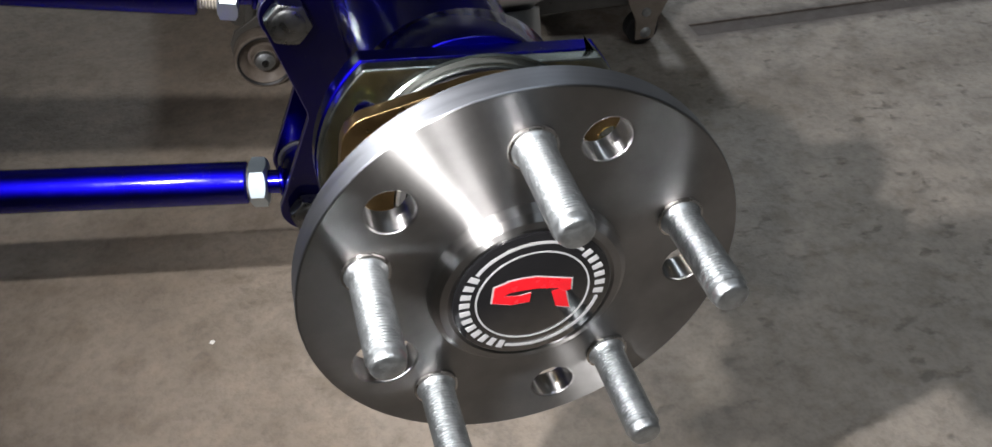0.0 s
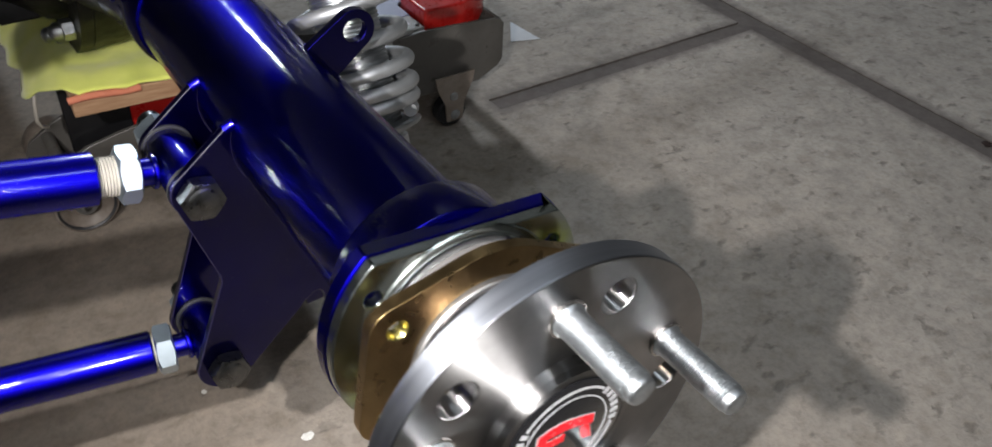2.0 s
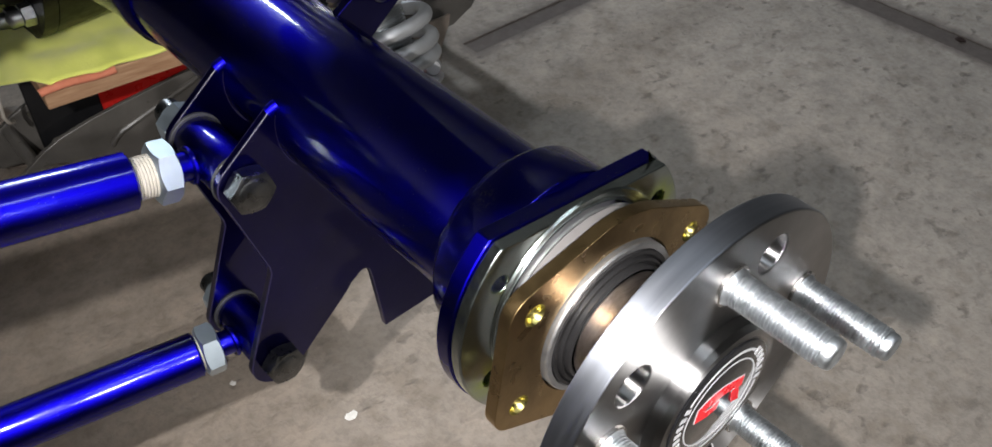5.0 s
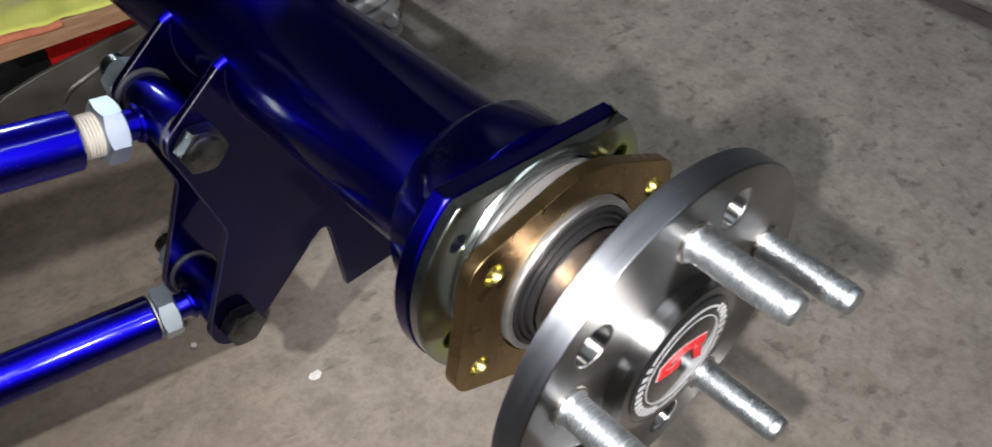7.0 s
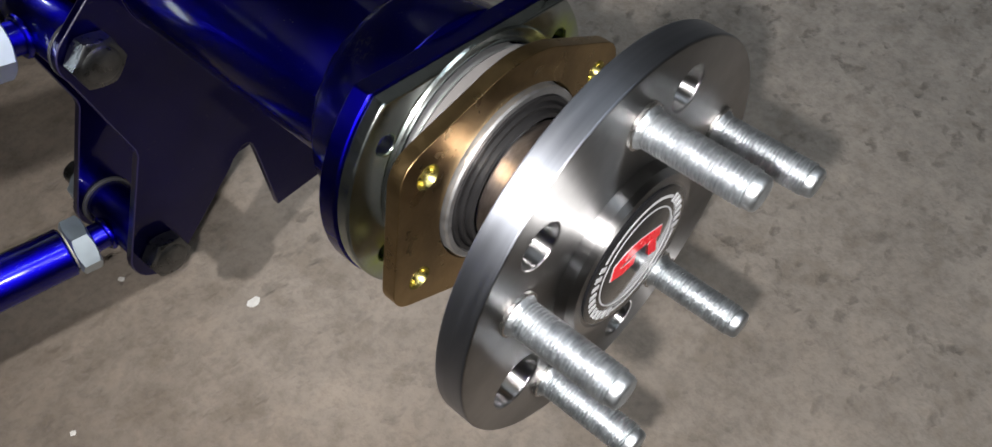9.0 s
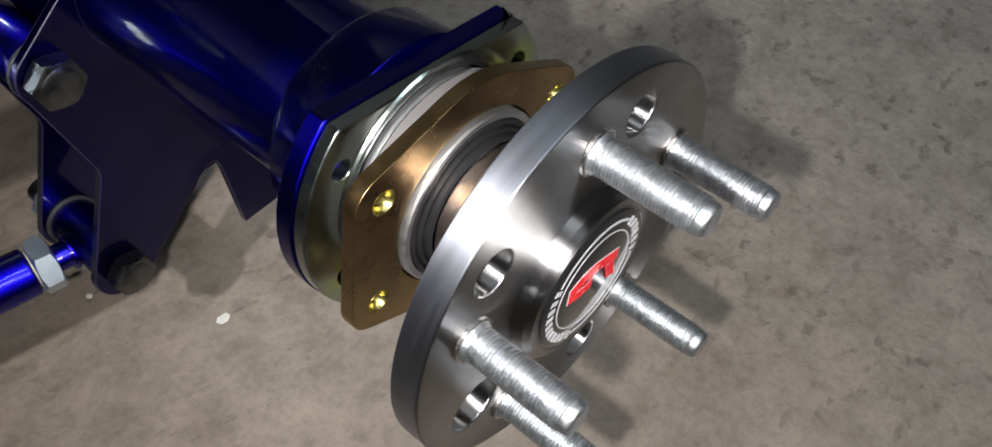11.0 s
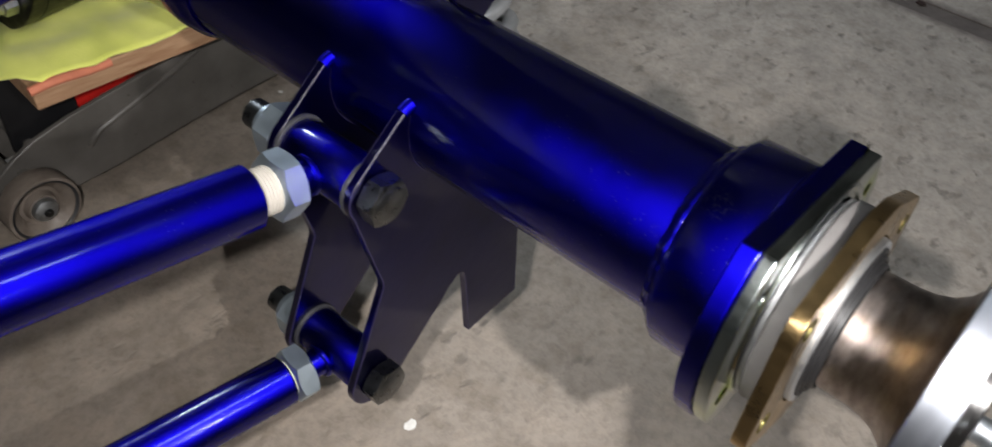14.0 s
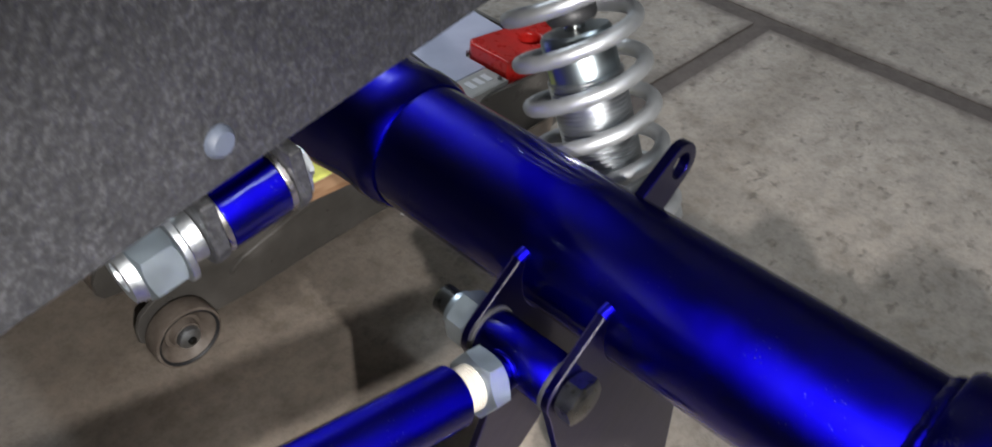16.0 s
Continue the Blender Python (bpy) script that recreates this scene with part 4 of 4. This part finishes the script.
part("hydraulic_body", lathe([(0.0, 0.0), (0.024, 0.0), (0.026, 0.004), (0.026, 0.15), (0.0, 0.15)], along((0.20, 0.68, 0.082), (0.36, 0.68, 0.082)), 40), CASTIRON, jack, "black hydraulic cylinder")
part("saddle", lathe([(0.0, 0.0), (0.042, 0.0), (0.046, 0.006), (0.046, 0.012), (0.0, 0.012)], Matrix.Translation((0.015, 0.685, 0.1350)) @ pose(0, 0, 0, 90, 0, 0), 48), CASTIRON, jack, "round black saddle cup")
part("saddle_post", lathe([(0.0, 0.0), (0.020, 0.0), (0.020, 0.050), (0.0, 0.050)], Matrix.Translation((0.015, 0.685, 0.0850)) @ pose(0, 0, 0, 90, 0, 0), 32), CASTIRON, jack)
part("saddle_side", box(-0.060, 0.125, 0.6602, 0.6652, 0.066, 0.128), RED, jack, "red painted side of the lifting arm", bevel=0.001)
part("saddle_bracket", box(-0.072, -0.012, 0.6545, 0.6600, 0.060, 0.134), CASTIRON, jack, "black saddle bracket", bevel=0.002)
YOKE = [(0.298, 0.614), (0.345, 0.612), (0.374, 0.622), (0.392, 0.640), (0.392, 0.660), (0.304, 0.675), (0.298, 0.668)]
socket = part("handle_socket", plate(YOKE, 0.112, 0.145, [circle(0.0115, 28, 0.352, 0.634)], pose(0, 0, 0, -90, 0, 0) @ Matrix.Diagonal((1, -1, 1, 1))), RED, jack, "glossy red handle socket", bevel=0.004)
# black disc set in the hole, painting in the shade of the hollow
part("socket_bore_shade", lathe([(0.0, 0.0), (0.0120, 0.0), (0.0120, 0.002), (0.0, 0.002)], Matrix.Translation((0.352, 0.634, 0.118)) @ pose(0, 0, 0, 90, 0, 0), 28), CASTIRON, socket, "black disc that paints in the socket bore's shade")
COVER = [(0.2490, 0.6425), (0.2955, 0.6425), (0.2955, 0.670), (0.302, 0.678), (0.366, 0.676), (0.372, 0.742), (0.262, 0.735)]
part("cover_plate", plate(COVER, 0.0, 0.003, m=pose(0, 0, 0.1295, -90, 0, 0)), LAVENDER, jack, "pale lavender labelled cover plate", bevel=0.0006)
LIP = [(0.243, 0.612), (0.2955, 0.612), (0.2955, 0.6420), (0.2488, 0.6420)]
part("cover_lip", plate(LIP, 0.0, 0.004, m=pose(0, 0, 0.1290, -90, 0, 0)), PALEGREY, jack, "bent pale grey lip of the cover", bevel=0.001)
part("cover_lip_edge", box(0.243, 0.2955, 0.6100, 0.6118, 0.112, 0.1290), PALEGREY, jack, bevel=0.0006)
for k in range(3):
    part("printed_bar", box(0.256 + 0.011 * k, 0.263 + 0.011 * k, 0.621, 0.634, 0.1291, 0.1294), WHITE, jack, "pale printed bar")
part("screw", lathe([(0.0, 0.0), (0.0025, 0.0), (0.0022, 0.0014), (0.0, 0.0018)], Matrix.Translation((0.290, 0.6165, 0.1296)) @ pose(0, 0, 0, 90, 0, 0), 20), OXIDE, jack, "small dark screw")
part("handle", rod((0.390, 0.6395, 0.1390), (0.95, 0.700, 0.145), 0.0085), JACKPAINT, jack, "dark grey steel jack handle")

block = solid("wood_block", box(0.0, 0.184, 0.0, 0.195, 0.0, 0.0185, pose(-0.0718, 0.5735, 0.1470, 0, 0, -4.5)), WOOD, (0.02, 0.68, 0.1470), "rough sawn wooden block on the jack saddle", "wood block", bevel=0.0015)


def draped(x0, x1, y0, y1, z, nx=40, ny=40):
    """A cloth lying on the block, with folds and hanging edges."""
    bm = bmesh.new()
    grid = []
    for i in range(nx + 1):
        row = []
        for j in range(ny + 1):
            u, v = i / nx, j / ny
            x = x0 + (x1 - x0) * u
            near = y0 - 0.07 * (x + 0.06) + 2.1 * max(0.0, -0.066 - x)
            y = near + (y1 - near) * v
            x += 0.006 * noise.noise((y * 30, x * 9, 1))
            y += 0.005 * noise.noise((x * 30, y * 9, 7))
            over = max(0.0, -0.070 - x, y0 - 0.003 - 0.07 * (x + 0.06) - y, x - 0.110)
            zz = z + 0.0075 * (0.5 + noise.noise((x * 18, y * 24, 3))) + 0.0022 * noise.noise((x * 60, y * 50, 5)) - 1.15 * over
            row.append(bm.verts.new((x, y, max(zz, z - 0.030))))
        grid.append(row)
    for i in range(nx):
        for j in range(ny):
            bm.faces.new((grid[i][j], grid[i + 1][j], grid[i + 1][j + 1], grid[i][j + 1]))
    return bm


cloth = solid("cloth", draped(-0.096, 0.118, 0.570, 0.790, 0.1672), CLOTH, (0.02, 0.68, 0.157), "crumpled fluorescent yellow cloth over the wooden block", "cloth", smooth=70)
thick = cloth.modifiers.new("cloth_thickness", "SOLIDIFY")
thick.thickness, thick.offset = 0.0016, 1.0

TRIM = painted("salmon_trim", (0.62, 0.21, 0.12), (0.50, 0.16, 0.09), 0.85, 60, 700, 0.4)
trim_points = [(-0.074 + 0.0085 * k, 0.5722 - 0.07 * 0.0085 * k, 0.1652 + 0.0012 * math.sin(k * 0.8)) for k in range(8)]
me = mesh_of("hem", sweep(trim_points, 0.0034, 10), TRIM, 60)
me.transform(Matrix.Translation((0.02, 0.68, 0.157)).inverted())
hem = new("hem", me)
hem.parent = cloth
tagged(hem, "salmon orange hem of the cloth")
solid("plastic_tie", sweep([(-0.092, 0.634, 0.147), (-0.095, 0.630, 0.138), (-0.097, 0.628, 0.1228), (-0.094, 0.632, 0.114), (-0.089, 0.640, 0.108)], 0.0018, 10), NYLON, (-0.09, 0.635, 0.12), "pale bent plastic tie hanging under the yellow cloth", "plastic tie", smooth=60)

# ---- small things on the floor ----
solid("paper_scrap", plate([(0.009, -0.039), (0.015, 0.025), (-0.025, 0.012)], 0.0002, 0.0010, m=pose(0.530, 0.750, 0, 90, 0, 0)), WHITE, (0.530, 0.750, 0), "small white triangular paper scrap lying on the concrete", "paper scrap")


def chip(x, y, r, n, mat, label, category):
    rng = random.Random(n)
    pts = [(r * rng.uniform(0.7, 1.1) * math.cos(math.tau * k / 9), r * rng.uniform(0.55, 1.0) * math.sin(math.tau * k / 9)) for k in range(9)]
    solid(category.replace(" ", "_"), plate(pts, -0.0012, 0.0, m=pose(x, y, 0.0002, 90, 0, 40 * n)), mat, (x, y, 0), label, category, "scraps on the floor", bevel=0.0003)


for n, (x, y, r) in enumerate(((-0.0087, 0.2712, 0.0054), (-0.150, 0.2751, 0.0026), (-0.0605, 0.3568, 0.0028), (0.1806, 0.6427, 0.0030))):
    chip(x, y, r, n, CHIP, "tiny pale paint chip on the concrete", "paint chip")
chip(0.853, 0.242, 0.0065, 11, LEAF, "small dark brown scrap in the floor joint", "brown scrap")
